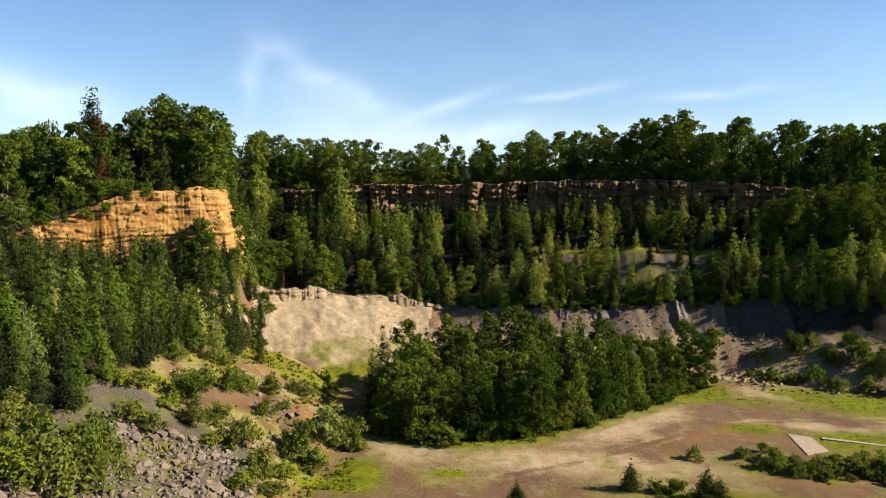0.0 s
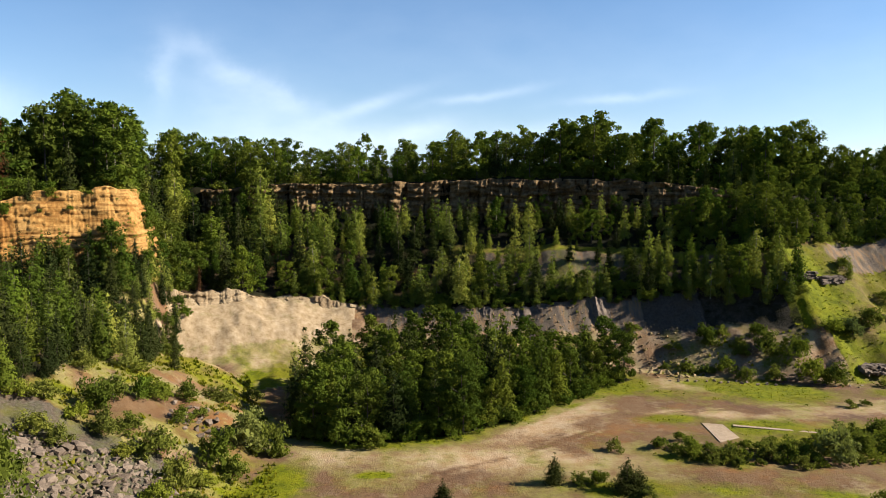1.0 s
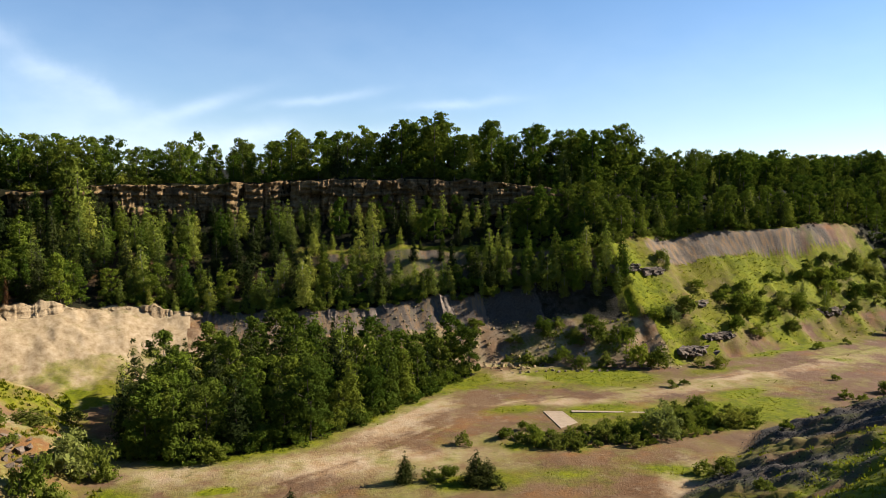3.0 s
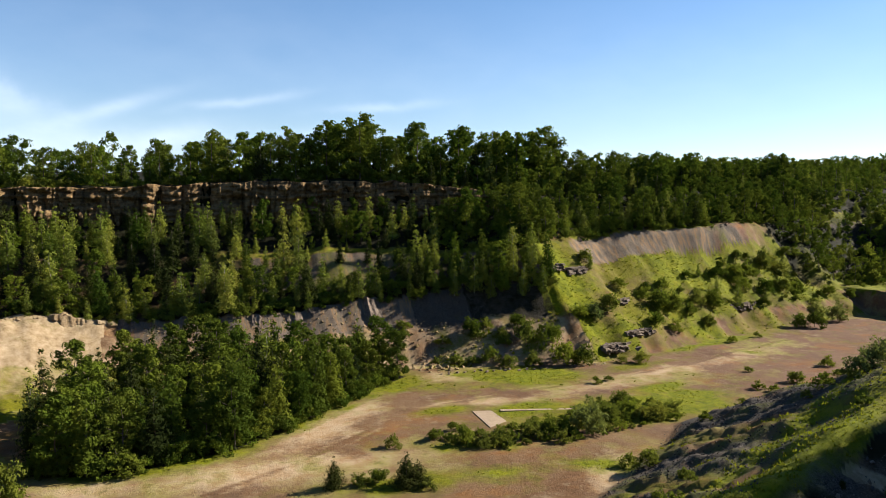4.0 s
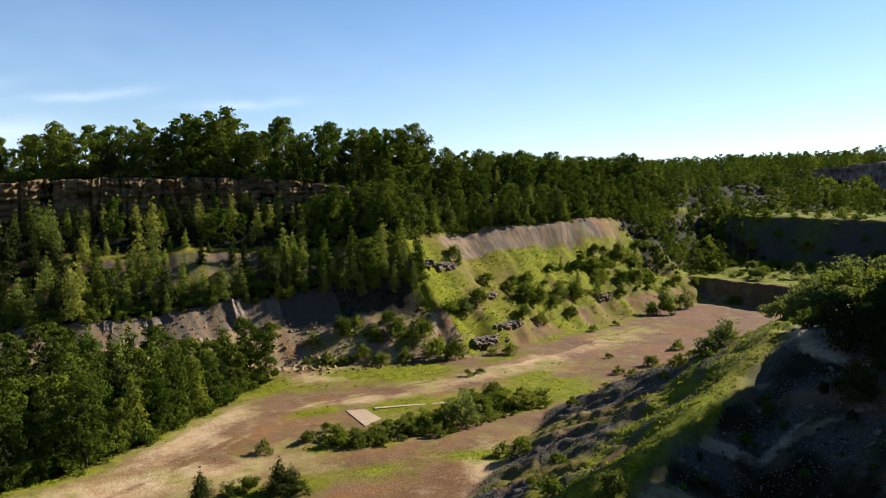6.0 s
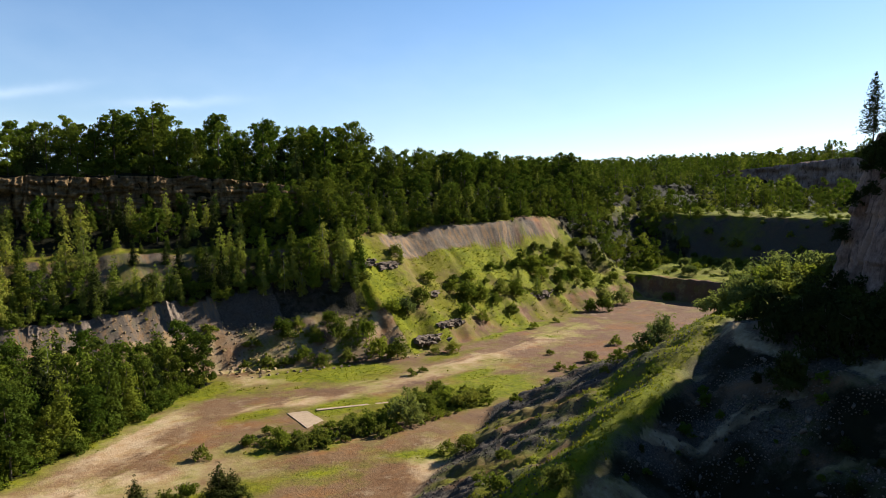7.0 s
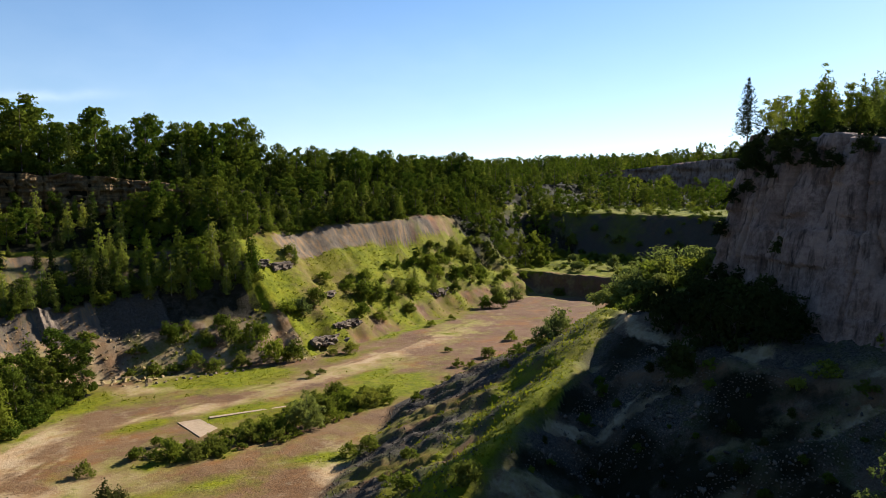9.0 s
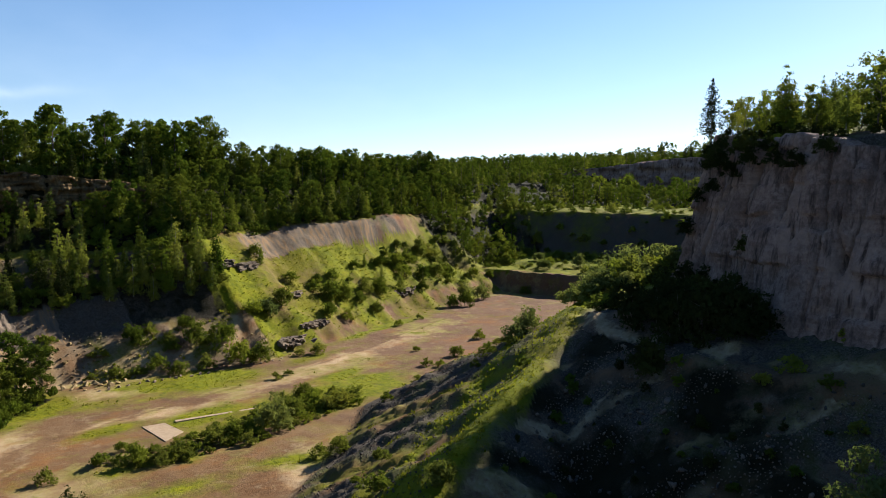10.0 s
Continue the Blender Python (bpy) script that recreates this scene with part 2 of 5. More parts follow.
M_RUST = leaf_material("dead_needles", (0.05, 0.018, 0.008), (0.12, 0.045, 0.02), (0.10, 0.05, 0.02), 0.15)
M_PALE = rock_material("pale_marl", (0.1400, 0.0860, 0.0420), (0.2200, 0.1560, 0.0880), (0.2800, 0.2150, 0.1350), 0.35, 0.4)
M_CONCRETE = rock_material("old_concrete", (0.1900, 0.1330, 0.0850), (0.2500, 0.1850, 0.1250), (0.3000, 0.2300, 0.1600), 0.1, 0.0)
M_BARK = bark_material("bark", (0.0490, 0.0385, 0.0280), (0.1120, 0.0910, 0.0700))
M_PALE_BARK = bark_material("pale_bark", (0.1540, 0.1400, 0.1190), (0.3150, 0.2940, 0.2660))

# ---- the lie of the land ----
# Quarry back wall: west-east stations x and, for each, the y and z of its breaks.
X_STATIONS = [-60, -45, -20, 0, 30, 55, 80, 98, 123, 160, 205, 245]
TOE_Y = [138, 139, 142, 152, 152, 148, 140, 134, 137, 144, 148, 152]
FACE_Y = [148, 150, 156, 163, 160, 157.5, 154, 144.5, 150, 156, 162, 163]
FACE_Z = [5, 4.6, 4, 4.5, 7.5, 8.8, 9, 10, 11, 12, 9, 6]
BENCH_Y = [160, 164, 173, 172, 164, 161.8, 158, 149, 156, 160, 166, 168]
BENCH_Z = [16, 15, 13, 10.5, 11, 14, 15, 15, 15.5, 17, 13, 9]
BACK_Y = [168, 176, 183, 182, 176, 169, 163, 153.5, 158, 162, 170, 176]
BACK_Z = [18, 17, 15, 14, 15, 16, 18, 18.5, 17.5, 19.5, 19, 15]
UPPER_Y = [176, 190, 190, 188, 183, 177, 169, 159, 167, 165, 178, 186]
UPPER_Z = [24, 22, 22, 21, 22.5, 23.5, 22, 25, 24.5, 27.6, 27, 27]
BASE_Y = [204, 206, 205, 203.5, 199.5, 193, 186, 180, 186, 188, 195, 202]
BASE_Z = [31, 31, 31, 31, 31, 31, 32, 33, 33, 34, 34, 35]
TOP_Z = [37, 37.5, 39.5, 39.5, 41, 41.3, 40.5, 38, 37, 37, 37, 38]
# Left hill: its foot, and the crest of the ochre cliff.
HILL_FOOT = [(10, 20), (-8, 60), (-17, 90), (-13, 113), (-22, 146), (-34, 158), (-45, 190), (-50, 230)]
OCHRE = [(-200, 95), (-120, 118), (-81, 144), (-68, 150), (-59, 154), (-50, 157), (-53, 172), (-58, 206)]
# Right terrace edge, its spur, and the right cliff.
TERRACE = [(118, 60), (108, 60), (97, 57), (85, 49), (80, 42), (76, 32), (74, 23), (71, 15), (62, -15), (48, -60), (30, -120), (400, -120), (400, 20), (160, 45)]
SPUR = [(96, 57, 20.5), (86, 54, 18.4), (71, 51, 15.7), (61, 49, 14.1), (50, 47, 12.6), (38, 44, 9.0), (20, 38, 2.0)]
RIGHT_CLIFF = [(400, 68), (200, 60), (140, 48.5), (107, 43.5), (101, 37.5), (94, 31), (88.5, 24.5), (83.5, 17), (75, 0), (64, -30), (44, -110), (400, -110)]


def dist_line(x, y, pts):
    """Signed distance to an open polyline (positive on its left) of arrays of points."""
    best = np.full(x.shape, 1e9)
    side = np.zeros(x.shape)
    for (ax, ay), (bx, by) in zip(pts[:-1], pts[1:]):
        dx, dy = bx - ax, by - ay
        u = np.clip(((x - ax) * dx + (y - ay) * dy) / (dx * dx + dy * dy), 0, 1)
        d = np.hypot(x - ax - u * dx, y - ay - u * dy)
        s = dx * (y - ay) - dy * (x - ax)
        near = d < best - 1e-9
        best = np.where(near, d, best)
        side = np.where(near, s, side)
    return best * np.sign(side)


def inside(x, y, poly):
    hit = np.zeros(np.shape(x), bool)
    for (ax, ay), (bx, by) in zip(poly, poly[1:] + poly[:1]):
        cut = (ay > y) != (by > y)
        hit ^= cut & (x < (bx - ax) * (y - ay) / ((by - ay) or 1e-9) + ax)
    return hit


def dist_area(x, y, poly):
    """Distance to the outline of a closed polygon, positive inside."""
    return np.abs(dist_line(x, y, poly + poly[:1])) * np.where(inside(x, y, poly), 1, -1)


def ease(v, a, b):
    u = np.clip((v - a) / (b - a), 0, 1)
    return u * u * (3 - 2 * u)


LATTICE = np.random.default_rng(7).uniform(-1, 1, (256, 256))


def ripple(x, y, length, seed=0, octaves=3):
    """Smooth lattice noise about zero, of about unit size."""
    x, y = np.broadcast_arrays(np.asarray(x, float), np.asarray(y, float))
    out, amp, c, q = np.zeros(x.shape), 1.5, math.cos(seed + 0.6), math.sin(seed + 0.6)
    for o in range(octaves):
        k = 2.0 ** o / length
        u, v = (c * x - q * y) * k + 37.7 * seed + 11.3 * o, (q * x + c * y) * k + 91.1 * seed + 5.7 * o
        i, j = np.floor(u).astype(int), np.floor(v).astype(int)
        f, g = u - i, v - j
        f, g = f * f * (3 - 2 * f), g * g * (3 - 2 * g)
        a, b, i, j = (i + 1) % 256, (j + 1) % 256, i % 256, j % 256
        out = out + amp * ((LATTICE[i, j] * (1 - f) + LATTICE[a, j] * f) * (1 - g) + (LATTICE[i, b] * (1 - f) + LATTICE[a, b] * f) * g)
        amp *= 0.5
    return out


def land(x, y):
    """Height of the ground."""
    x, y = np.asarray(x, float), np.asarray(y, float)
    # back wall with its benches
    st = lambda vals: np.interp(x, X_STATIONS, vals)
    wob = 1.3 * ripple(x, y * 0, 14, 1)
    ys = [st(TOE_Y) + wob * 1.5, st(FACE_Y) + wob, st(BENCH_Y) + wob, st(BACK_Y) + wob, st(UPPER_Y), st(BASE_Y), st(BASE_Y) + 2.0]
    zs = [0 * x, st(FACE_Z), st(BENCH_Z), st(BACK_Z), st(UPPER_Z), st(BASE_Z), st(TOP_Z)]
    z = np.zeros(x.shape)
    for ya, yb, za, zb in zip(ys[:-1], ys[1:], zs[:-1], zs[1:]):
        z = np.where(y > ya, za + (zb - za) * np.clip((y - ya) / np.maximum(yb - ya, 0.3), 0, 1), z)
    z = z + np.where(y > ys[-1], 0.03 * np.minimum(y - ys[-1], 250), 0)
    # left hill and ochre cliff
    d = dist_line(x, y, HILL_FOOT)
    hill = np.clip(0.47 * d, 0, 29 + 0.02 * d) * ease(d, 0, 6)
    o = dist_line(x, y, OCHRE)
    hill = np.maximum(hill, np.where(o <= 0, (28 + 1.1 * o) * ease(-x, 34, 47), 0))
    hill = np.where(o > 0, np.maximum(hill, 29 + np.clip(o / 2.0, 0, 1) * (3.6 + 5.6 * ease(x, -92, -62)) + 0.03 * np.clip(o, 0, 150)), hill)
    z = np.maximum(z, np.where(d > 0, hill, 0))
    # east end: step, track level, slope, upper bench, far wall
    ex = x + 0.15 * (y - 130) + 2.0 * ripple(x * 0, y, 30, 2)
    far = np.interp(ex, [214, 217, 262, 275, 345, 470, 476, 900], [0, 7, 8.5, 26.5, 28, 34, 50, 66])
    far = far + ease(ex, 470, 476) * (5 - 11 * ease(y, 150, 290))
    z = np.maximum(z, np.where(y > 20, far, 0))
    # right bank
    t = dist_area(x, y, TERRACE)
    bank = np.where(t > 0, 20.3 + np.clip(t, 0, 12) * 0.25, 20.3 + 0.72 * t)
    for (ax, ay, az), (bx, by, bz) in zip(SPUR[:-1], SPUR[1:]):
        dx, dy = bx - ax, by - ay
        u = np.clip(((x - ax) * dx + (y - ay) * dy) / (dx * dx + dy * dy), 0, 1)
        e = np.hypot(x - ax - u * dx, y - ay - u * dy)
        s = dx * (y - ay) - dy * (x - ax)
        bank = np.maximum(bank, az + (bz - az) * u - np.where(s < 0, 0.55, 0.62) * np.maximum(e - 0.8, 0))
    c = dist_area(x, y, RIGHT_CLIFF)
    bank = np.where(c > 2.6, 24 + (18.8 + 0.1 * np.clip(x - 84, 0, 26)) * np.clip((c - 2.6) / 1.0, 0, 1) + 0.05 * np.clip(c - 4, 0, 100), bank)
    z = np.maximum(z, bank)
    # ground behind the camera
    z = np.maximum(z, np.clip(-(y + 60) * 0.5, 0, 40) )
    r = np.hypot(x, y)
    flat = ease(z, 0.3, 3)
    z = z + flat * (0.5 * ripple(x, y, 9, 3) + 0.22 * ripple(x, y, 2.5, 4)) + 0.12 * ripple(x, y, 12, 5)
    on_bank = ease(bank, 0.5, 3) * (c <= 0) * (y < 112) * (x > 15)
    furrow = ripple(x * 1.0 + y * 0.18, (y - 0.2 * x) * 0.12, 2.2, 14) * np.where(t > 0, 0.12, 0.15)
    rough = ease(np.abs(dist_line(x, y, [p[:2] for p in SPUR]) + 2.5), 2.5, 6)
    z = z + on_bank * rough * (furrow + 0.16 * ripple(x, y, 0.9, 15, 2))
    z = z + ease(r, 700, 1800) * (20 * ripple(x, y, 500, 6, 2) + 8)
    return z


def ground_z(x, y):
    return float(land(np.array([x]), np.array([y]))[0])


def mesh_from(name, verts, faces, mat, attrs=()):
    me = bpy.data.meshes.new(name)
    verts, faces = np.asarray(verts, np.float32), np.asarray(faces, np.int32)
    me.vertices.add(len(verts))
    me.vertices.foreach_set("co", verts.ravel())
    k = faces.shape[1]
    me.loops.add(faces.size)
    me.loops.foreach_set("vertex_index", faces.ravel())
    me.polygons.add(len(faces))
    me.polygons.foreach_set("loop_start", np.arange(0, faces.size, k, dtype=np.int32))
    for key, vals in attrs:
        a = me.attributes.new(key, "FLOAT", "POINT")
        a.data.foreach_set("value", np.asarray(vals, np.float32))
    me.update(calc_edges=True)
    me.validate()
    me.materials.append(mat)
    return me


def grid_faces(n, m):
    i, j = np.meshgrid(np.arange(n - 1), np.arange(m - 1), indexing="ij")
    a = (i * m + j).ravel()
    return np.stack([a, a + m, a + m + 1, a + 1], 1)


COPSE = [(-13, 115), (0, 109), (15, 112), (30, 123), (46, 136), (55, 141), (50, 148), (20, 150), (2, 148), (-7, 140), (-12, 127)]


# grass on the floor: centre, half widths, turn, strength
TURF = [(50, 139, 8, 7, 35, 1.0), (78, 131, 14, 8, -20, 1.0), (66, 127, 8, 3, -10, 0.4), (82, 103, 22, 7, -5, 1.0), (67, 110.5, 8, 4, -10, 0.95), (53, 117, 6, 2.2, 0, 0.7),
        (48, 100, 10, 4, -20, 0.6), (34, 90, 9, 3.5, -5, 0.7), (48, 88, 5, 2.5, 0, 0.5), (0.6, 98, 3, 1.3, 0, 0.9), (-13, 97, 6, 7, 0, 0.75), (64, 84, 10, 3, -30, 0.5), (60, 131, 7, 4, 0, 0.5),
        (98, 112, 9, 3, 10, 0.7), (105, 127, 12, 2.5, 5, 0.6), (140, 138, 30, 2.5, 8, 0.75), (100, 105, 8, 4, 0, 0.8)]
# paler, worn parts of the floor
WORN = [(34, 119, 18, 6, 40, 0.8), (62, 136, 10, 4, -20, 0.7), (20, 102, 20, 5, -5, 0.55), (110, 121, 40, 4, 8, 0.5), (58, 119, 16, 2.5, -12, 0.6), (-4, 106, 8, 5, 0, 0.5), (60, 80, 9, 3, 40, 0.5)]


LANE = [(8, 97), (24, 104), (40, 114), (54, 120), (74, 121), (96, 121), (122, 125), (160, 133), (205, 140)]


# gravel track on the terrace
TRACK = [(97, 57), (90, 53), (83, 47.5), (81, 40), (78.5, 32.5), (77.5, 27), (76, 21), (74, 15), (62, -15)]


def spots_of(x, y, list_of):
    out = np.zeros(np.shape(x))
    for cx, cy, a, b, deg, power in list_of:
        c, q = math.cos(radians(deg)), math.sin(radians(deg))
        u, v = ((x - cx) * c + (y - cy) * q) / a, ((y - cy) * c - (x - cx) * q) / b
        out = np.maximum(out, power * np.exp(-(u * u + v * v) * 1.1))
    return out


def covers(x, y, z):
    """How far grass, loose stone, pale scree, woodland litter (with tree shade painted in) and worn earth cover the
    ground.
    """
    st = lambda vals: np.interp(x, X_STATIONS, vals)
    n1, n2 = ripple(x, y, 14, 8), ripple(x, y, 5, 9)
    d = dist_line(x, y, HILL_FOOT)
    back = y > st(TOE_Y) - 1
    none = np.zeros(x.shape)
    worn = 1.35 * spots_of(x, y, WORN) + 0.25 * n1 + 0.1 * n2
    lane = np.abs(dist_line(x, y, LANE))
    worn = worn + 0.28 * np.exp(-((lane - 0.9) / 0.45) ** 2) * (0.7 + 0.5 * n2) - 0.3 * np.exp(-(lane / 0.5) ** 2)
    grass = np.maximum(0.06 + 0.3 * n1 + 0.15 * n2, 1.75 * spots_of(x, y, TURF) + 0.2 * n2)
    edge = dist_area(x, y, COPSE)
    grass = np.where((edge > -4) & (x > -8), np.maximum(grass, 0.95 + 0.12 * edge + 0.15 * n2), grass)
    stone, pale, woods = none + 0.05, none, none
    # green slope in the east
    east = back & (x > 94) & (y < st(UPPER_Y) + 3)
    grass = np.where(east, 0.95 + 0.25 * n2 + 0.1 * n1, grass)
    low = east & (z < 4.5)
    grass = np.where(low, 0.55 + 0.35 * n2, grass)
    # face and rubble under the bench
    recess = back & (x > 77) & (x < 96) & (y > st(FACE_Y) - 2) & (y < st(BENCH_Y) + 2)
    face = back & (y > st(FACE_Y) - 1) & (y < st(BENCH_Y) + 1) & (x <= 94)
    rubble = back & (y <= st(FACE_Y)) & (x <= 100)
    stone = np.where(rubble, 0.1 + 0.25 * n1, stone)
    worn = np.where(rubble, 0.7 + 0.3 * n2, worn)
    grass = np.where(rubble, 0.34 + 0.4 * n2 - 0.1 * n1, grass)
    # dark stone east of x 62 paints the shaded part of the face
    stone = np.where(face & (x > 62), 1.0, stone)
    grass = np.where(face, 0.0, grass)
    # litter of the benches; its near-black also paints the shade between trees
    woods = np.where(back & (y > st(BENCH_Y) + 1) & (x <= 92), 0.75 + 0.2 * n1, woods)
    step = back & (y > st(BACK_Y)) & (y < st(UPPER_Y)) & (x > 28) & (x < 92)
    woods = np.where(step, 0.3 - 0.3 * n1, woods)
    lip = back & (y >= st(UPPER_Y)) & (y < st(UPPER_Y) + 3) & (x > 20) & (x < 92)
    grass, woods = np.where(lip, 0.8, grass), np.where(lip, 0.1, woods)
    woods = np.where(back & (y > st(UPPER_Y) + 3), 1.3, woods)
    scree = (x < -3) & (x > -42 + 2.5 * n2) & (y > 137) & back & (y < st(BENCH_Y) + 1)
    pale = np.where(scree, 0.95, pale)
    stone = np.where(scree, 0, stone)
    grass = np.where(scree, np.where(z < 6.0, 0.95 - 0.12 * z + 0.3 * n2 + 0.2 * n1, 0.0), grass)
    # left hill
    rise = (d > 0) & (y < 150)
    grass = np.where(rise, 0.5 + 0.35 * n2, grass)
    pale = np.where(rise, 0.36 + 0.3 * n1 + 0.2 * n2, pale)
    woods = np.where(rise & (d > 30), 0.8, woods)
    heap = rise & (y < 96) & (d > 8)
    stone = np.where(heap, 0.75 + 0.2 * n1, stone)
    grass = np.where(heap, 0.12 + 0.2 * n1, grass)
    pale = np.where(heap, 0.0, pale)
    # right bank: stony, with a grassy spine
    bank = (z > 0.6) & (y < 110) & (x > 20) & (x < 170) & (~rise)
    sp = dist_line(x, y, [p[:2] for p in SPUR])
    fall = ripple(x * 0.9 + y * 0.1, (y - x * 0.2) * 0.15, 4.0, 12)
    stone = np.where(bank, np.where(sp < 0, 0.55 - 0.5 * fall + 0.2 * n2, 0.8 + 0.3 * fall), stone)
    spine = np.maximum(1.7 - 0.34 * np.abs(sp + 1.8), 1.1 - 0.3 * np.abs(sp + 9.0)) + 0.2 * n2
    grass = np.where(bank & (sp < 2.5), np.maximum(spine, np.where(sp < 0, 0.34 + 0.35 * fall + 0.2 * n2, 0.1)), np.where(bank, 0.08 + 0.12 * n1, grass))
    # near-black patches: dark low growth, plus painted shade on this side of the spur
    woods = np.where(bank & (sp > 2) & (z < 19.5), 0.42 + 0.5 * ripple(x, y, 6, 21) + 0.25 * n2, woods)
    track = np.abs(dist_line(x, y, TRACK))
    pale = np.where(bank & (sp > 2), 0.62 - 0.25 * track + 0.2 * n2, pale)
    pale = np.where(bank & (sp > 2) & (track > 4) & (z < 20), 0.16 + 0.55 * ripple((x + y) * 0.7, (y - x) * 0.1, 2.4, 23), pale)
    grass = np.where(bank & (x > 98), np.maximum(grass, 0.9), grass)
    # near-black cover in the recess is painted shade
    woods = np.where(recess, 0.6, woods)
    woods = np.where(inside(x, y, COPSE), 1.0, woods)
    far = (x > 219) & (y > 20)
    grass = np.where(far, np.where((z > 10) & (z < 25.8), 0.2 + 0.3 * n1, 1.1 + 0.2 * n1), grass)
    stone = np.where(far & (z > 1) & (z < 25.5), 0.85, stone)
    woods = np.where(far & (z > 9.5) & (z < 25.5), 0.0, woods)
    grass = np.where((x > 210) & (x < 226) & (z > 0.5) & (z < 6.5), 0.15, grass)
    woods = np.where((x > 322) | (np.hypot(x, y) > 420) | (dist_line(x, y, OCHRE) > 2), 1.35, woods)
    # far corner slope: litter under its trees, darkened to paint the dim shade
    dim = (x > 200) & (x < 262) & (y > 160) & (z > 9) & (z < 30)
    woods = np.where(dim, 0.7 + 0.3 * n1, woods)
    band = (x > 100) & (x < 208) & (y > st(BACK_Y) + 0.3 * (st(UPPER_Y) - st(BACK_Y))) & (y < st(UPPER_Y) + 1.5)
    marl = np.where(band, 1.0 - 0.9 * ease(np.abs(x - 136), 16, 32) + 0.3 * n2, 0.0)
    # lighter marl only on the part of the face that catches sun
    marl = np.where(face & (x > 3) & (x < 64), 1.0, marl)
    marl = np.where(step, 0.75 + 0.3 * n1, marl)
    stone = np.where(band & (x > 158), 0.55 + 0.4 * n2, stone)
    grass = np.where(band & (x > 158), 0.35 + 0.4 * n1, grass)
    grass = grass * np.where(band, 1 - ease(marl, 0.3, 0.7), 1)
    return grass, stone, pale, woods, worn, marl


def build_ground():
    az = np.radians(np.r_[np.arange(-180, -36, 3.0), np.arange(-36, 88, 0.22), np.arange(88, 179, 3.0), 180.0])
    r = np.r_[0.01, 1.0, 4, 8, 15, 22, 30, 36, np.arange(42, 270, 0.75), np.arange(270, 345, 1.5), np.arange(345, 500, 4.0), 500 * 1.04 ** np.arange(0, 60)]
    aa, rr = np.meshgrid(az, r, indexing="ij")
    x, y = rr * np.sin(aa), rr * np.cos(aa)
    z = land(x, y)
    g, s, p, w, o, q = covers(x, y, z)
    me = mesh_from("ground", np.stack([x, y, z], -1).reshape(-1, 3), grid_faces(len(az), len(r))[:, ::-1], M_GROUND,
                   (("grass", g.ravel()), ("stone", s.ravel()), ("pale", p.ravel()), ("woods", w.ravel()), ("worn", o.ravel()), ("marl", q.ravel())))
    me.polygons.foreach_set("use_smooth", np.ones(len(me.polygons), bool))
    return tagged(new("ground", me), "quarry ground of pale dirt, grass and loose stone", "ground", kind="structure")


build_ground()


def resample(pts, step):
    pts = np.array(pts, float)
    s = np.r_[0, np.cumsum(np.hypot(*np.diff(pts[:, :2], axis=0).T))]
    u = np.arange(0, s[-1], step)
    return np.stack([np.interp(u, s, pts[:, i]) for i in range(pts.shape[1])], 1), u


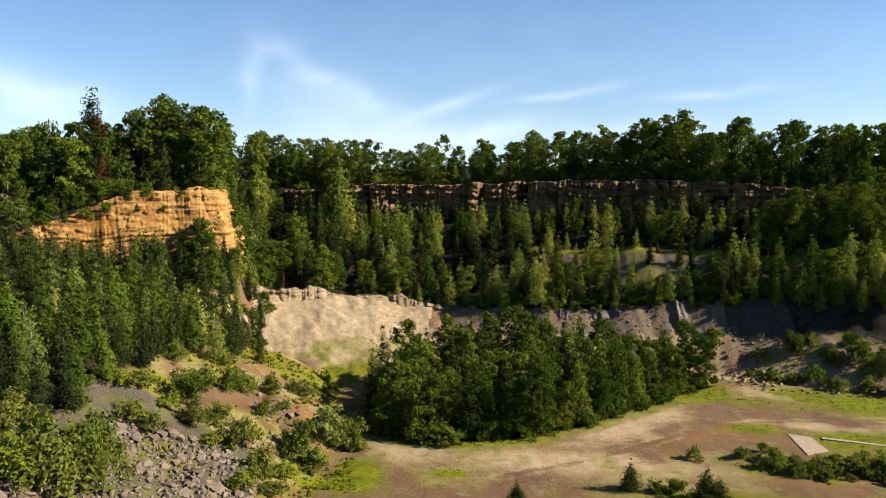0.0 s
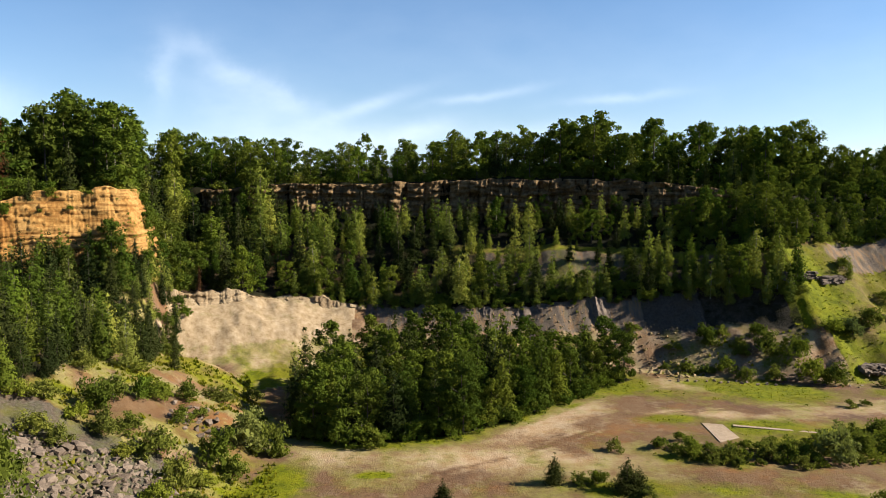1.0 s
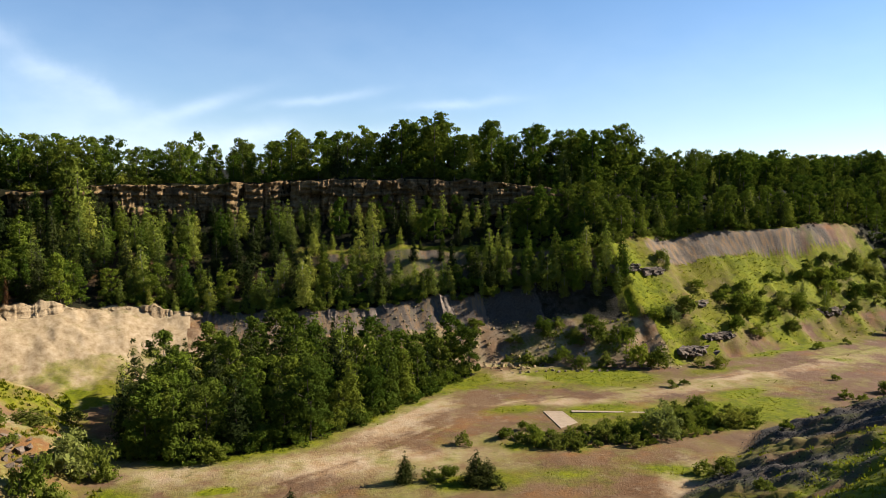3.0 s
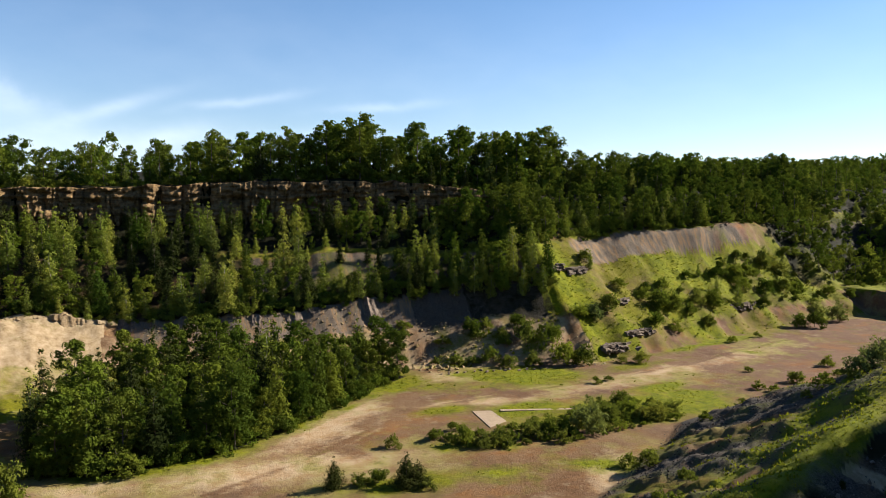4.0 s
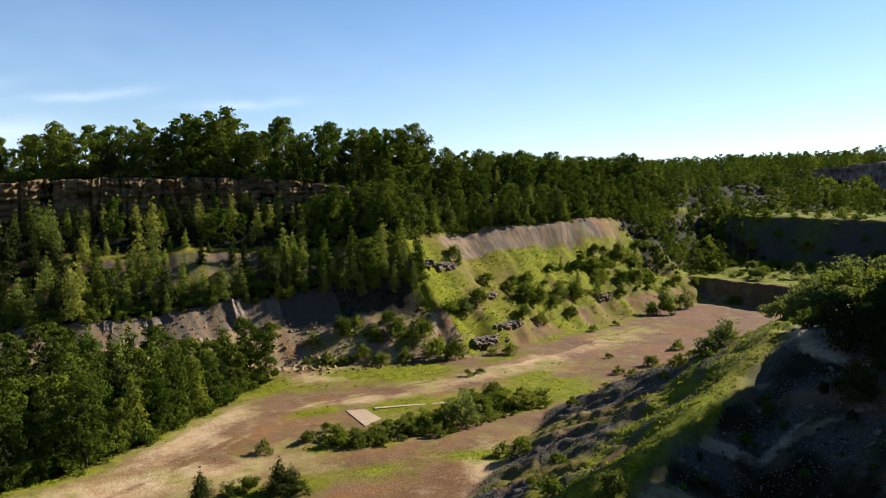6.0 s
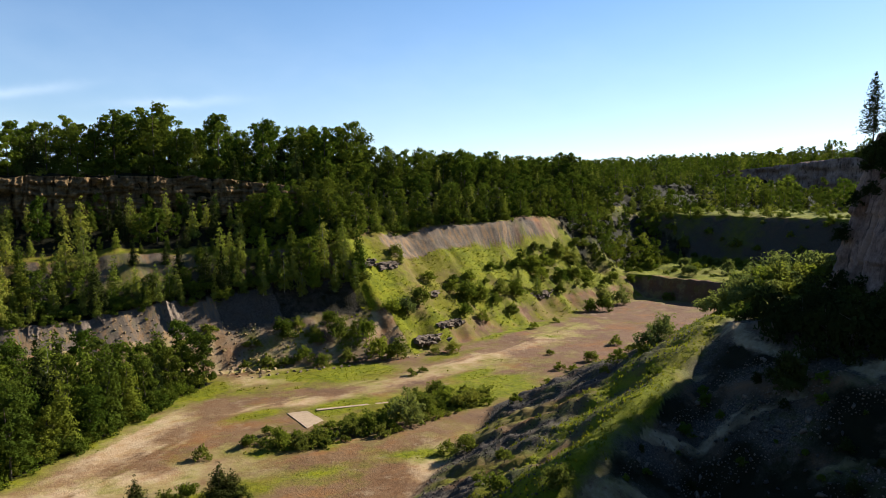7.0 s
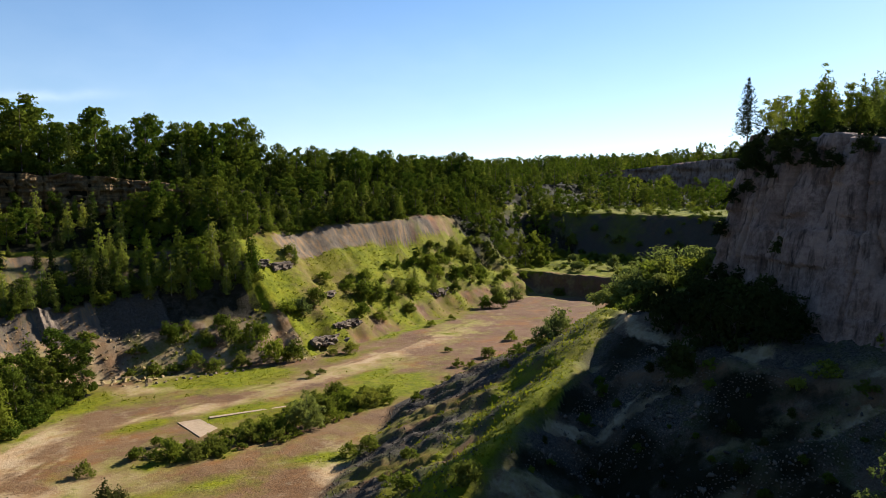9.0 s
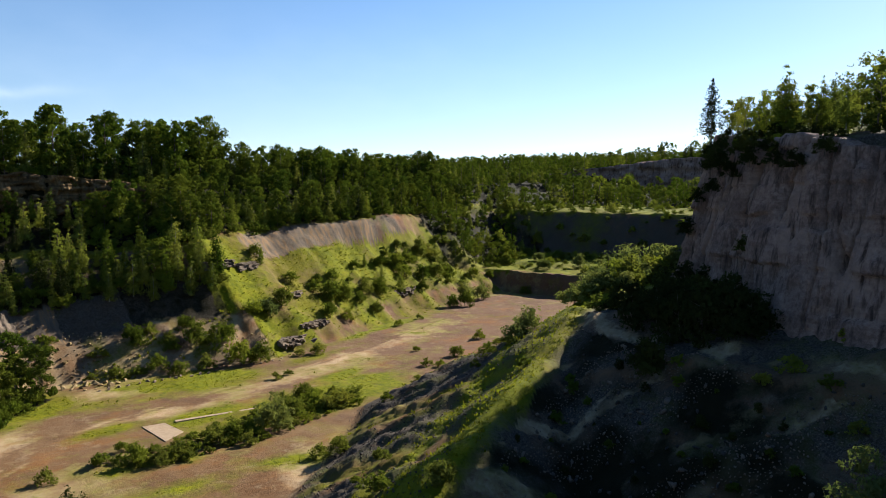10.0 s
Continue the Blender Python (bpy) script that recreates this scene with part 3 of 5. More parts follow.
def rock_wall(name, line, top, foot, mat, label, step=0.4, beds=0.6, cells=0.4, pillars=0.8, cracks=0.5, bed=2.0, block=3.0, lean=0.08, seed=1, rows=30, ribs=0.0, bumps=(), jag=0.3):
    """A rock face along a line on the plan, of thickness, with beds, joints and an uneven crest. Its front is on the line's right."""
    p, u = resample(line, step)
    tang = np.gradient(p[:, :2], axis=0)
    tang = np.stack([np.convolve(np.pad(tang[:, i], 6, "edge"), np.ones(13) / 13, "valid") for i in (0, 1)], 1)
    tang /= np.linalg.norm(tang, axis=1)[:, None]
    nrm = np.stack([tang[:, 1], -tang[:, 0]], 1)
    zt = np.array([top(a, b) for a, b in p[:, :2]]) + jag * ripple(u, u * 0, 4.0, seed)
    zf = np.array([foot(a, b) for a, b in p[:, :2]]) - 1.0
    v = np.linspace(0, 1, rows)
    rs = np.random.default_rng(seed)
    cell, layer = rs.normal(0, 1, (400, 60)), rs.normal(0, 1, 60)
    zz = zf[:, None] + (zt - zf)[:, None] * v[None]
    uu = u[:, None] + 0 * zz
    wz = zz + 0.5 * ripple(uu, zz, 12, seed + 1)
    wu = uu + 0.9 * ripple(uu, zz, 5, seed + 4)
    b = np.floor(wz / bed + 0.25 * np.sin(wz * 1.3)).astype(int)
    col = np.floor(wu / block + 0.37 * (b % 5)).astype(int)
    off = beds * layer[b % 60] + cells * cell[col % 400, b % 60] + 0.5 * (beds + cells) * ripple(uu, zz * 1.6, 3.0, seed + 3, 2)
    wide = uu + 4.0 * ripple(uu, zz * 0.12, 15, seed + 7)
    pier = np.floor(wide / (block * 1.8)).astype(int) % 400
    half = np.floor(wide / (block * 0.75) + 0.4).astype(int) % 400
    off = off + pillars * (0.85 * cell[pier, 9] + 0.4 * cell[half, 11] + 0.6 * ripple(uu, zz * 0.3, block * 4, seed + 2))
    cleft = 1 - np.abs(ripple(uu, zz * 0.12, block * 1.7, seed + 6, 2))
    off = off - cracks * 2.2 * np.clip(cleft - 0.85, 0, 1) / 0.15
    off = off + ribs * (0.5 - np.abs(ripple(uu, zz * 0.1 + 0.4 * uu * 0, block * 1.5, seed + 8, 2)))
    off = off + lean * (zt[:, None] - zz)
    for at, wide_by, out_by in bumps:
        off = off + out_by * np.exp(-((p[:, 0, None] - at) / wide_by) ** 2) * (0.8 + 0.4 * ripple(uu, zz, 2.0, seed + 5))
    xx, yy = p[:, 0, None] + nrm[:, 0, None] * off, p[:, 1, None] + nrm[:, 1, None] * off
    n = len(p)
    # the crest runs back over the land
    bx, by = p[:, 0] - nrm[:, 0] * 5, p[:, 1] - nrm[:, 1] * 5
    xs = np.concatenate([xx, bx[:, None], bx[:, None]], 1)
    ys = np.concatenate([yy, by[:, None], by[:, None]], 1)
    zs = np.concatenate([zz, zt[:, None] - 0.2, zf[:, None]], 1)
    me = mesh_from(name, np.stack([xs, ys, zs], -1).reshape(-1, 3), grid_faces(n, rows + 2), mat)
    return tagged(new(name, me), label, "rock face", kind="structure")


def crest(x, y):
    return float(np.interp(x, X_STATIONS, TOP_Z)) + 0.3


rock_wall("cliff_ochre", [(-86, 140.5), (-81, 143.5), (-68, 149.5), (-58, 153.5), (-50, 156.5), (-49.8, 162), (-52, 172)],
          lambda x, y: 32.0 + 6.8 * float(ease(x, -86, -62)), lambda x, y: 21.0, M_ORANGE,
          "ochre limestone rock face catching the sun", 0.2, 0.12, 0.14, 0.25, 0.12, 0.6, 1.9, 0.34, 3, 80, jag=0.7)
far_line = [(x, y - 0.6) for x, y in zip(X_STATIONS[1:8], BASE_Y[1:8])]
rock_wall("cliff_far", far_line, crest, lambda x, y: 29.0, M_TAN, "tan bedded limestone cliff under the woods", 0.25, 0.35, 0.5, 0.6, 0.8, 0.8, 1.5, 0.05, 5, 50, bumps=((51.5, 1.5, 2.6), (31, 2.5, 1.4), (-16, 3, 1.5), (8, 2, 1.2)))
rock_wall("cliff_scree", [(-45.5, 162.5), (-40, 165.6), (-31, 168.2), (-22, 171.2), (-14, 172.4), (-6, 172.3), (1, 172.0)],
          lambda x, y: float(np.interp(x, [-45, -40, -31, -24, -20, -13, -7, 1], [15.0, 15.6, 15.0, 12.6, 12.3, 12.8, 12.5, 10.8])), lambda x, y: float(np.interp(x, X_STATIONS, BENCH_Z)) - (1.5 + 2.0 * float(ease(-x, 22, 30))), M_PALE,
          "pale fluted marl rim over the scree", 0.2, 0.1, 0.14, 0.3, 0.15, 0.9, 1.7, 0.35, 17, 30, 0.35, jag=0.9)
rib_line = [(x, y + 0.4) for x, y in zip(X_STATIONS[3:7], BENCH_Y[3:6])] + [(59, 162.8), (66, 164.0), (74, 161.5), (84, 157)]
rock_wall("cliff_marl", rib_line, lambda x, y: float(np.interp(x, X_STATIONS, BENCH_Z)) - 0.2 - 6.0 * float(ease(x, 74, 86)), lambda x, y: float(np.interp(x, X_STATIONS, FACE_Z)) - 1, M_BLUE,
          "ribbed blue-grey marl face below the bench", 0.2, 0.1, 0.12, 0.25, 0.12, 1.6, 1.0, 0.7, 9, 40, 0.8, jag=1.0)
rock_wall("cliff_near", [(x + 0.9, y - 0.9) for x, y in RIGHT_CLIFF[1:10]], lambda x, y: 43.0 + 0.1 * min(max(x - 84, 0), 26), lambda x, y: 21.0, M_GREY,
          "tall grey limestone cliff in shade", 0.25, 0.1, 0.16, 0.5, 0.9, 3.6, 2.6, 0.26, 11, 84, jag=0.7)
rock_wall("cliff_distant", [(439, 330), (446, 282), (456, 215), (466, 150), (479, 60)], lambda x, y: 55.6 - 11 * float(ease(y, 150, 290)), lambda x, y: 33.0, M_GREY,
          "distant grey quarry wall under woods", 0.8, 0.5, 0.7, 1.6, 0.8, 3.0, 5.0, 0.1, 21, 20)

# ---- plants ----


def sprays(c, nrm, size, rs, flat=0.2, thin=0.75):
    """Small three-cornered leaf sprays at centres c, facing roughly nrm."""
    k = len(c)
    nrm = nrm + rs.normal(0, flat, (k, 3))
    nrm /= np.linalg.norm(nrm, axis=1)[:, None] + 1e-9
    a = np.cross(nrm, rs.normal(0, 1, (k, 3)))
    a /= np.linalg.norm(a, axis=1)[:, None] + 1e-9
    b = np.cross(nrm, a)
    s = size * rs.uniform(0.55, 1.4, (k, 1))
    a, b = a * s, b * s * thin * rs.uniform(0.6, 1.2, (k, 1))
    v = np.stack([c - a, c + a * 0.7 + b, c + a * rs.uniform(0.1, 0.8, (k, 1)) - b * 0.8], 1).reshape(-1, 3)
    return v, np.arange(3 * k).reshape(-1, 3)


def leafy(lobes, leaves, size, rs, clumps=7, flat=0.4, thin=0.75, lift=0.3):
    """Leaf sprays on small clumps that sit round each lobe (x, y, z, radius), with larger inner sprays that close the crown."""
    lobes = np.array(lobes)
    n = len(lobes)
    d = rs.normal(0, 1, (n * clumps, 3))
    d[:, 2] += lift
    d /= np.linalg.norm(d, axis=1)[:, None]
    big = np.repeat(lobes, clumps, 0)
    cen = big[:, :3] + d * big[:, 3:] * rs.uniform(0.5, 0.85, (n * clumps, 1)) * (1, 1, 0.85)
    rad = big[:, 3] * rs.uniform(0.3, 0.52, n * clumps)
    pick = rs.choice(len(cen), leaves, p=rad ** 2 / (rad ** 2).sum())
    e = rs.normal(0, 1, (leaves, 3))
    e[:, 2] += lift
    e /= np.linalg.norm(e, axis=1)[:, None]
    c = cen[pick] + e * rad[pick, None] * rs.uniform(0.65, 1.12, (leaves, 1)) * (1, 1, 0.75)
    v, _ = sprays(c, e, size, rs, flat, thin)
    k = n * 5
    q = rs.normal(0, 1, (k, 3))
    q /= np.linalg.norm(q, axis=1)[:, None]
    core = np.repeat(lobes, 5, 0)
    w, _ = sprays(core[:, :3] + q * core[:, 3:] * 0.2, q, core[:, 3:] * 0.36, rs, 0.3, 0.9)
    v = np.concatenate([v, w])
    return v, np.arange(len(v)).reshape(-1, 3)


def crown_broad(seed, height, width, leaves, size, base=0.22, lobes=11, top=1.0):
    rs = np.random.default_rng(seed)
    lc = []
    for i in range(lobes):
        h = base + (1 - base) * (0.05 + 0.85 * (i + rs.random()) / lobes)
        w = width * 0.5 * math.sin(math.pi * (0.24 + 0.62 * (h - base) / (1 - base))) ** 0.7
        an = i * 2.4 + rs.normal(0, 0.4)
        q = w * rs.uniform(0.25, 0.8)
        lc.append((q * math.cos(an), q * math.sin(an), h * height, width * rs.uniform(0.16, 0.27)))
    lc.append((rs.normal(0, 0.06) * width, rs.normal(0, 0.06) * width, height * 0.88, width * 0.17 * top))
    return leafy(lc, leaves, size, rs)


def crown_cone(seed, height, width, leaves, size, base=0.04, power=0.8, clumps=46, thin=0.6):
    """A narrow, pointed, feathery crown of many small clumps."""
    rs = np.random.default_rng(seed)
    h = base + (1 - base) * (1 - np.sqrt(np.linspace(0.001, 0.98, clumps)) * rs.uniform(0.9, 1.0, clumps))
    reach = width * 0.5 * (1 - h) ** power * np.minimum(1, (h + 0.1) * 5) * rs.uniform(0.55, 1.05, clumps) + 0.04
    an = np.arange(clumps) * 2.4 + rs.normal(0, 0.35, clumps)
    cen = np.stack([reach * np.cos(an) * 0.75, reach * np.sin(an) * 0.75, h * height], 1)
    rad = 0.35 * reach + 0.035 * height
    pick = rs.choice(clumps, leaves, p=rad ** 1.6 / (rad ** 1.6).sum())
    d = rs.normal(0, 1, (leaves, 3))
    d /= np.linalg.norm(d, axis=1)[:, None]
    out = np.stack([np.cos(an[pick]), np.sin(an[pick]), np.full(leaves, 0.5)], 1)
    c = cen[pick] + d * rad[pick, None] * rs.uniform(0.72, 1.1, (leaves, 1)) * (1, 1, 0.75)
    c[:, 2] = np.maximum(c[:, 2], 0.1)
    v, _ = sprays(c, d + 0.6 * out, size, rs, 0.38, thin)
    q = rs.normal(0, 1, (clumps, 3))
    w, _ = sprays(cen * (0.6, 0.6, 1), q, (0.3 * reach + 0.02 * height)[:, None], rs, 0.3, 0.9)
    v = np.concatenate([v, w])
    return v, np.arange(len(v)).reshape(-1, 3)


def crown_dome(seed, height, width, leaves, size, lobes=12):
    """A low, wide shrub, leafy to the ground."""
    rs = np.random.default_rng(seed)
    an, q = np.arange(lobes) * 2.4 + rs.normal(0, 0.4, lobes), np.sqrt(np.linspace(0.0, 1, lobes)) * rs.uniform(0.7, 1.15, lobes)
    rad = height * rs.uniform(0.2, 0.37, lobes)
    lc = np.stack([q * np.cos(an) * width * 0.36, q * np.sin(an) * width * 0.36, height * (0.05 + 0.64 * (1 - 0.85 * q ** 2) * rs.uniform(0.5, 1.15, lobes)), rad], 1)
    v, f = leafy(lc, leaves, size, rs, 5, lift=0.05)
    v[:, 2] = np.maximum(v[:, 2], 0.0)
    return v, f


def crown_conifer(seed, height, width, leaves, size, base=0.1, power=0.85):
    rs = np.random.default_rng(seed)
    h = base + (1 - base) * (1 - rs.random(leaves) ** 0.6)
    tiers = max(8, int(height / 0.62))
    h = np.clip((np.floor(h * tiers) + rs.normal(0.5, 0.3, leaves)) / tiers, base, 1)
    arm = rs.integers(0, 9, leaves) * 0.698 + np.floor(h * tiers) * 1.3 + rs.normal(0, 0.16, leaves)
    reach = width * 0.5 * (1 - (h - base) / (1 - base)) ** power * (0.72 + 0.4 * np.sin(np.floor(h * tiers) * 12.9 + np.floor(arm * 1.4) * 4.1))
    q = reach * rs.random(leaves) ** 0.55 + 0.05
    c = np.stack([q * np.cos(arm), q * np.sin(arm), h * height - q * 0.22], 1)
    nrm = np.stack([np.cos(arm) * 0.4, np.sin(arm) * 0.4, np.full(leaves, 0.9)], 1)
    return sprays(c, nrm, size, rs, 0.4, 0.45)


def trunk_mesh(name, seed, height, radius, mat, limbs=6, reach=0.25):
    rs = np.random.default_rng(seed)
    bm = bmesh.new()

    def limb(a, b, ra, rb, n=5):
        d = (b - a).normalized()
        q = d.to_track_quat("Z", "Y").to_matrix()
        rings = []
        for p, r in ((a, ra), (b, rb)):
            rings.append([bm.verts.new(p + q @ Vector((r * math.cos(6.2832 * i / n), r * math.sin(6.2832 * i / n), 0))) for i in range(n)])
        for i in range(n):
            bm.faces.new((rings[0][i], rings[0][(i + 1) % n], rings[1][(i + 1) % n], rings[1][i]))

    p, r = Vector((0, 0, -0.6)), radius
    for i in range(4):
        nxt = Vector((rs.normal(0, 0.015) * height, rs.normal(0, 0.015) * height, height * (i + 1) / 4 * 0.9))
        limb(p, nxt, r, r * 0.7, 7)
        p, r = nxt, r * 0.7
    for i in range(limbs):
        h = height * rs.uniform(0.3, 0.75)
        an = i * 2.4
        limb(Vector((0, 0, h)), Vector((math.cos(an) * height * reach, math.sin(an) * height * reach, h + height * 0.14)), radius * 0.38, radius * 0.08, 4)
    me = bpy.data.meshes.new(name)
    bm.to_mesh(me)
    bm.free()
    me.materials.append(mat)
    return me


KINDS = {}


def add_kind(key, variants, crown, crown_mat, height, radius, bark, name, limbs=6, reach=0.2):
    made = []
    for i in range(variants):
        v, f = crown(i)
        cm = mesh_from(name + "_crown", v, f, crown_mat, (("tint", np.full(len(v), (i * 0.37) % 1)),))
        made.append((v, f, cm, trunk_mesh(name + "_trunk", i, height * 0.9, radius, bark, limbs, reach)))
    KINDS[key] = (made, crown_mat, bark, height, name)


add_kind("broad", 6, lambda i: crown_broad(10 + i, 14, 6.6 + 0.8 * (i % 3), 3600, 0.27, 0.04, 17), M_LEAF, 14, 0.2, M_BARK, "broadleaf_tree")
add_kind("slim", 6, lambda i: crown_cone(30 + i, 10, 3.7 + 0.5 * (i % 3), 1500, 0.21, 0.03, 0.7 - 0.05 * (i % 3), 44), M_BIRCH, 10, 0.11, M_PALE_BARK, "birch_tree", 5, 0.1)
add_kind("pine", 6, lambda i: crown_cone(50 + i, 11, 4.4 + 0.6 * (i % 3), 1700, 0.27, 0.04, 0.85, 66, 0.4), M_NEEDLE, 11, 0.14, M_BARK, "conifer_tree", 0)
add_kind("spruce", 2, lambda i: crown_cone(60 + i, 5.2, 4.2, 2600, 0.15, 0.0, 0.9, 70, 0.4), M_NEEDLE, 5.2, 0.09, M_BARK, "young_spruce", 0)
add_kind("spire", 5, lambda i: crown_cone(40 + i, 12, 4.6 + 0.5 * (i % 3), 2300, 0.25, 0.02, 0.62, 56, 0.7), M_LEAF, 12, 0.15, M_BARK, "broadleaf_tree", 5, 0.12)
add_kind("airy", 4, lambda i: crown_broad(120 + i, 10, 6.2 + 0.6 * (i % 2), 1500, 0.22, 0.12, 12), M_SHRUB, 10, 0.12, M_BARK, "broadleaf_tree", 8, 0.2)
# bush in the dark needle colour: shade round the near cliff painted into leaves
add_kind("shade_bush", 4, lambda i: crown_dome(135 + i, 5, 5.4 + 0.6 * (i % 2), 1100, 0.24, 14), M_NEEDLE, 5, 0.08, M_BARK, "bush", 5, 0.25)
add_kind("tier_pine", 1, lambda i: crown_conifer(165, 11, 5.4, 3000, 0.24, 0.16, 0.75), M_NEEDLE, 11, 0.13, M_BARK, "conifer_tree", 10, 0.12)
add_kind("shrub", 5, lambda i: crown_dome(70 + i, 2.6, 4.2 + 0.6 * (i % 2), 800, 0.17), M_SHRUB, 2.6, 0.05, M_BARK, "shrub", 4, 0.3)
add_kind("far", 5, lambda i: crown_broad(90 + i, 13, 7.5 + (i % 3), 480, 0.52, 0.0, 10), M_LEAF, 13, 0.2, M_BARK, "distant_tree")
add_kind("far_light", 4, lambda i: crown_broad(95 + i, 13, 7.5 + (i % 3), 480, 0.52, 0.0, 10), M_SHRUB, 13, 0.2, M_BARK, "distant_tree")
add_kind("far_pine", 3, lambda i: crown_cone(58 + i, 12, 5.0, 260, 0.55, 0.04, 0.85, 30, 0.5), M_NEEDLE, 12, 0.14, M_BARK, "distant_conifer", 0)
add_kind("tall", 6, lambda i: crown_broad(110 + i, 14, 7.2 + (i % 3), 2300, 0.33, 0.02, 15), M_LEAF, 14, 0.2, M_BARK, "broadleaf_tree")
add_kind("bush", 5, lambda i: crown_dome(130 + i, 5, 5.6 + 0.6 * (i % 2), 1500, 0.22, 16), M_LEAF, 5, 0.08, M_BARK, "bush", 5, 0.25)
add_kind("green", 5, lambda i: crown_dome(140 + i, 5, 6.0 + 0.6 * (i % 2), 1500, 0.22, 16), M_SHRUB, 5, 0.08, M_BARK, "bush", 5, 0.25)
add_kind("far_bush", 4, lambda i: crown_dome(145 + i, 5, 6.0 + 0.6 * (i % 2), 420, 0.32, 12), M_LEAF, 5, 0.08, M_BARK, "bush", 5, 0.25)
add_kind("far_green", 4, lambda i: crown_dome(148 + i, 5, 6.0 + 0.6 * (i % 2), 420, 0.32, 12), M_SHRUB, 5, 0.08, M_BARK, "bush", 5, 0.25)
add_kind("willow", 4, lambda i: crown_dome(150 + i, 5, 5.4, 1700, 0.2, 15), M_WILLOW, 5, 0.09, M_BARK, "willow_bush", 5, 0.25)
add_kind("poplar", 1, lambda i: crown_broad(180, 26, 8, 9000, 0.16, 0.55, 16), M_WILLOW, 26, 0.3, M_BARK, "tall_willow")
add_kind("high_spruce", 1, lambda i: crown_cone(61, 29, 7.5, 6500, 0.42, 0.03, 0.9, 130, 0.4), M_NEEDLE, 29, 0.3, M_BARK, "tall_spruce", 0)
add_kind("high_rust", 1, lambda i: crown_cone(62, 26, 6.5, 3600, 0.32, 0.03, 0.9, 120, 0.4), M_RUST, 26, 0.28, M_BARK, "dead_spruce", 0)
add_kind("rust", 1, lambda i: crown_conifer(160 + i, 11, 3.6, 800, 0.3), M_RUST, 11, 0.14, M_BARK, "dead_conifer", 4, 0.1)
add_kind("bare", 1, lambda i: crown_broad(170, 12, 6.0, 260, 0.35, 0.2, 12), M_BARK, 12, 0.16, M_BARK, "bare_tree", 14, 0.22)
CATEGORY = {"shrub": "shrub", "bush": "shrub", "green": "shrub", "willow": "shrub", "shade_bush": "shrub"}


def plant(key, x, y, scale=1.0, label="", group="", sink=0.1, rs=random, up=None, slim=1.0):
    """One plant as a thing of its own: trunk and crown under an empty at its foot."""
    made, _, _, _, name = KINDS[key]
    v, f, cm, tm = made[rs.randrange(len(made))]
    root = new(name)
    w = scale * slim
    root.matrix_basis = Matrix.LocRotScale((x, y, ground_z(x, y) - sink if up is None else up), Euler((rs.gauss(0, 0.03), rs.gauss(0, 0.03), rs.uniform(0, 6.28))),
                                           (w * rs.uniform(0.85, 1.15), w * rs.uniform(0.85, 1.15), scale))
    for part_name, me in (("trunk", tm), ("crown", cm)):
        ob = new(part_name, me)
        ob.parent = root
    return tagged(root, label, CATEGORY.get(key, "tree"), group)


def wood(name, spots, label):
    """Many plants joined into one crown mesh and one trunk mesh. spots: kind, x, y, scale."""
    rs = np.random.default_rng(len(spots))
    crowns = {}
    tv, tf, nt = [], [], 0
    zs = land(np.array([s[1] for s in spots]), np.array([s[2] for s in spots]))
    for (key, x, y, sc), z in zip(spots, zs):
        made, mat, bark, h, _ = KINDS[key]
        v, f, _, _ = made[rs.integers(len(made))]
        a = rs.uniform(0, 6.28)
        c, s = math.cos(a), math.sin(a)
        w = v @ np.array([[c, s, 0], [-s, c, 0], [0, 0, 1]]) * (sc * rs.uniform(0.85, 1.15), sc * rs.uniform(0.85, 1.15), sc) + (x, y, z - 0.2)
        got = crowns.setdefault(mat.name, [mat, [], [], [], 0])
        got[1].append(w)
        got[2].append(f + got[4])
        got[3].append(np.full(len(w), rs.random()))
        got[4] += len(w)
        q = np.array([(math.cos(i * 1.2566), math.sin(i * 1.2566)) for i in range(5)])
        lo = np.c_[q * h * sc * 0.014 + (x, y), np.full(5, z - 0.5)]
        hi = np.c_[q * h * sc * 0.005 + (x, y), np.full(5, z + h * sc * 0.8)]
        tv.append(np.r_[lo, hi])
        i = np.arange(5)
        tf.append(np.stack([i, (i + 1) % 5, (i + 1) % 5 + 5, i + 5], 1) + nt)
        nt += 10
    root = tagged(new(name), label, "woodland", kind="stuff")
    for mat, vs, fs, ts, _ in crowns.values():
        me = mesh_from(name + "_foliage", np.concatenate(vs), np.concatenate(fs), mat, (("tint", np.concatenate(ts)),))
        new("foliage", me).parent = root
    new("trunks", mesh_from(name + "_trunks", np.concatenate(tv), np.concatenate(tf), M_BARK)).parent = root
    return root


def scatter(poly, gap, seed, ok=None, tries=40000, most=4000):
    """Spots in a polygon at least gap apart."""
    rs = np.random.default_rng(seed)
    p = np.array(poly)
    got, cells = [], {}
    lo, hi = p.min(0), p.max(0)
    xs = rs.uniform(lo, hi, (tries, 2))
    keep = inside(xs[:, 0], xs[:, 1], list(map(tuple, poly)))
    for x, y in xs[keep]:
        key = (int(x // gap), int(y // gap))
        if any((x - a) ** 2 + (y - b) ** 2 < gap * gap for i in (-1, 0, 1) for j in (-1, 0, 1) for a, b in cells.get((key[0] + i, key[1] + j), ())):
            continue
        if ok and not ok(x, y):
            continue
        cells.setdefault(key, []).append((x, y))
        got.append((float(x), float(y)))
        if len(got) >= most:
            break
    return got


station = lambda x, vals: float(np.interp(x, X_STATIONS, vals))
pick = random.Random(5)

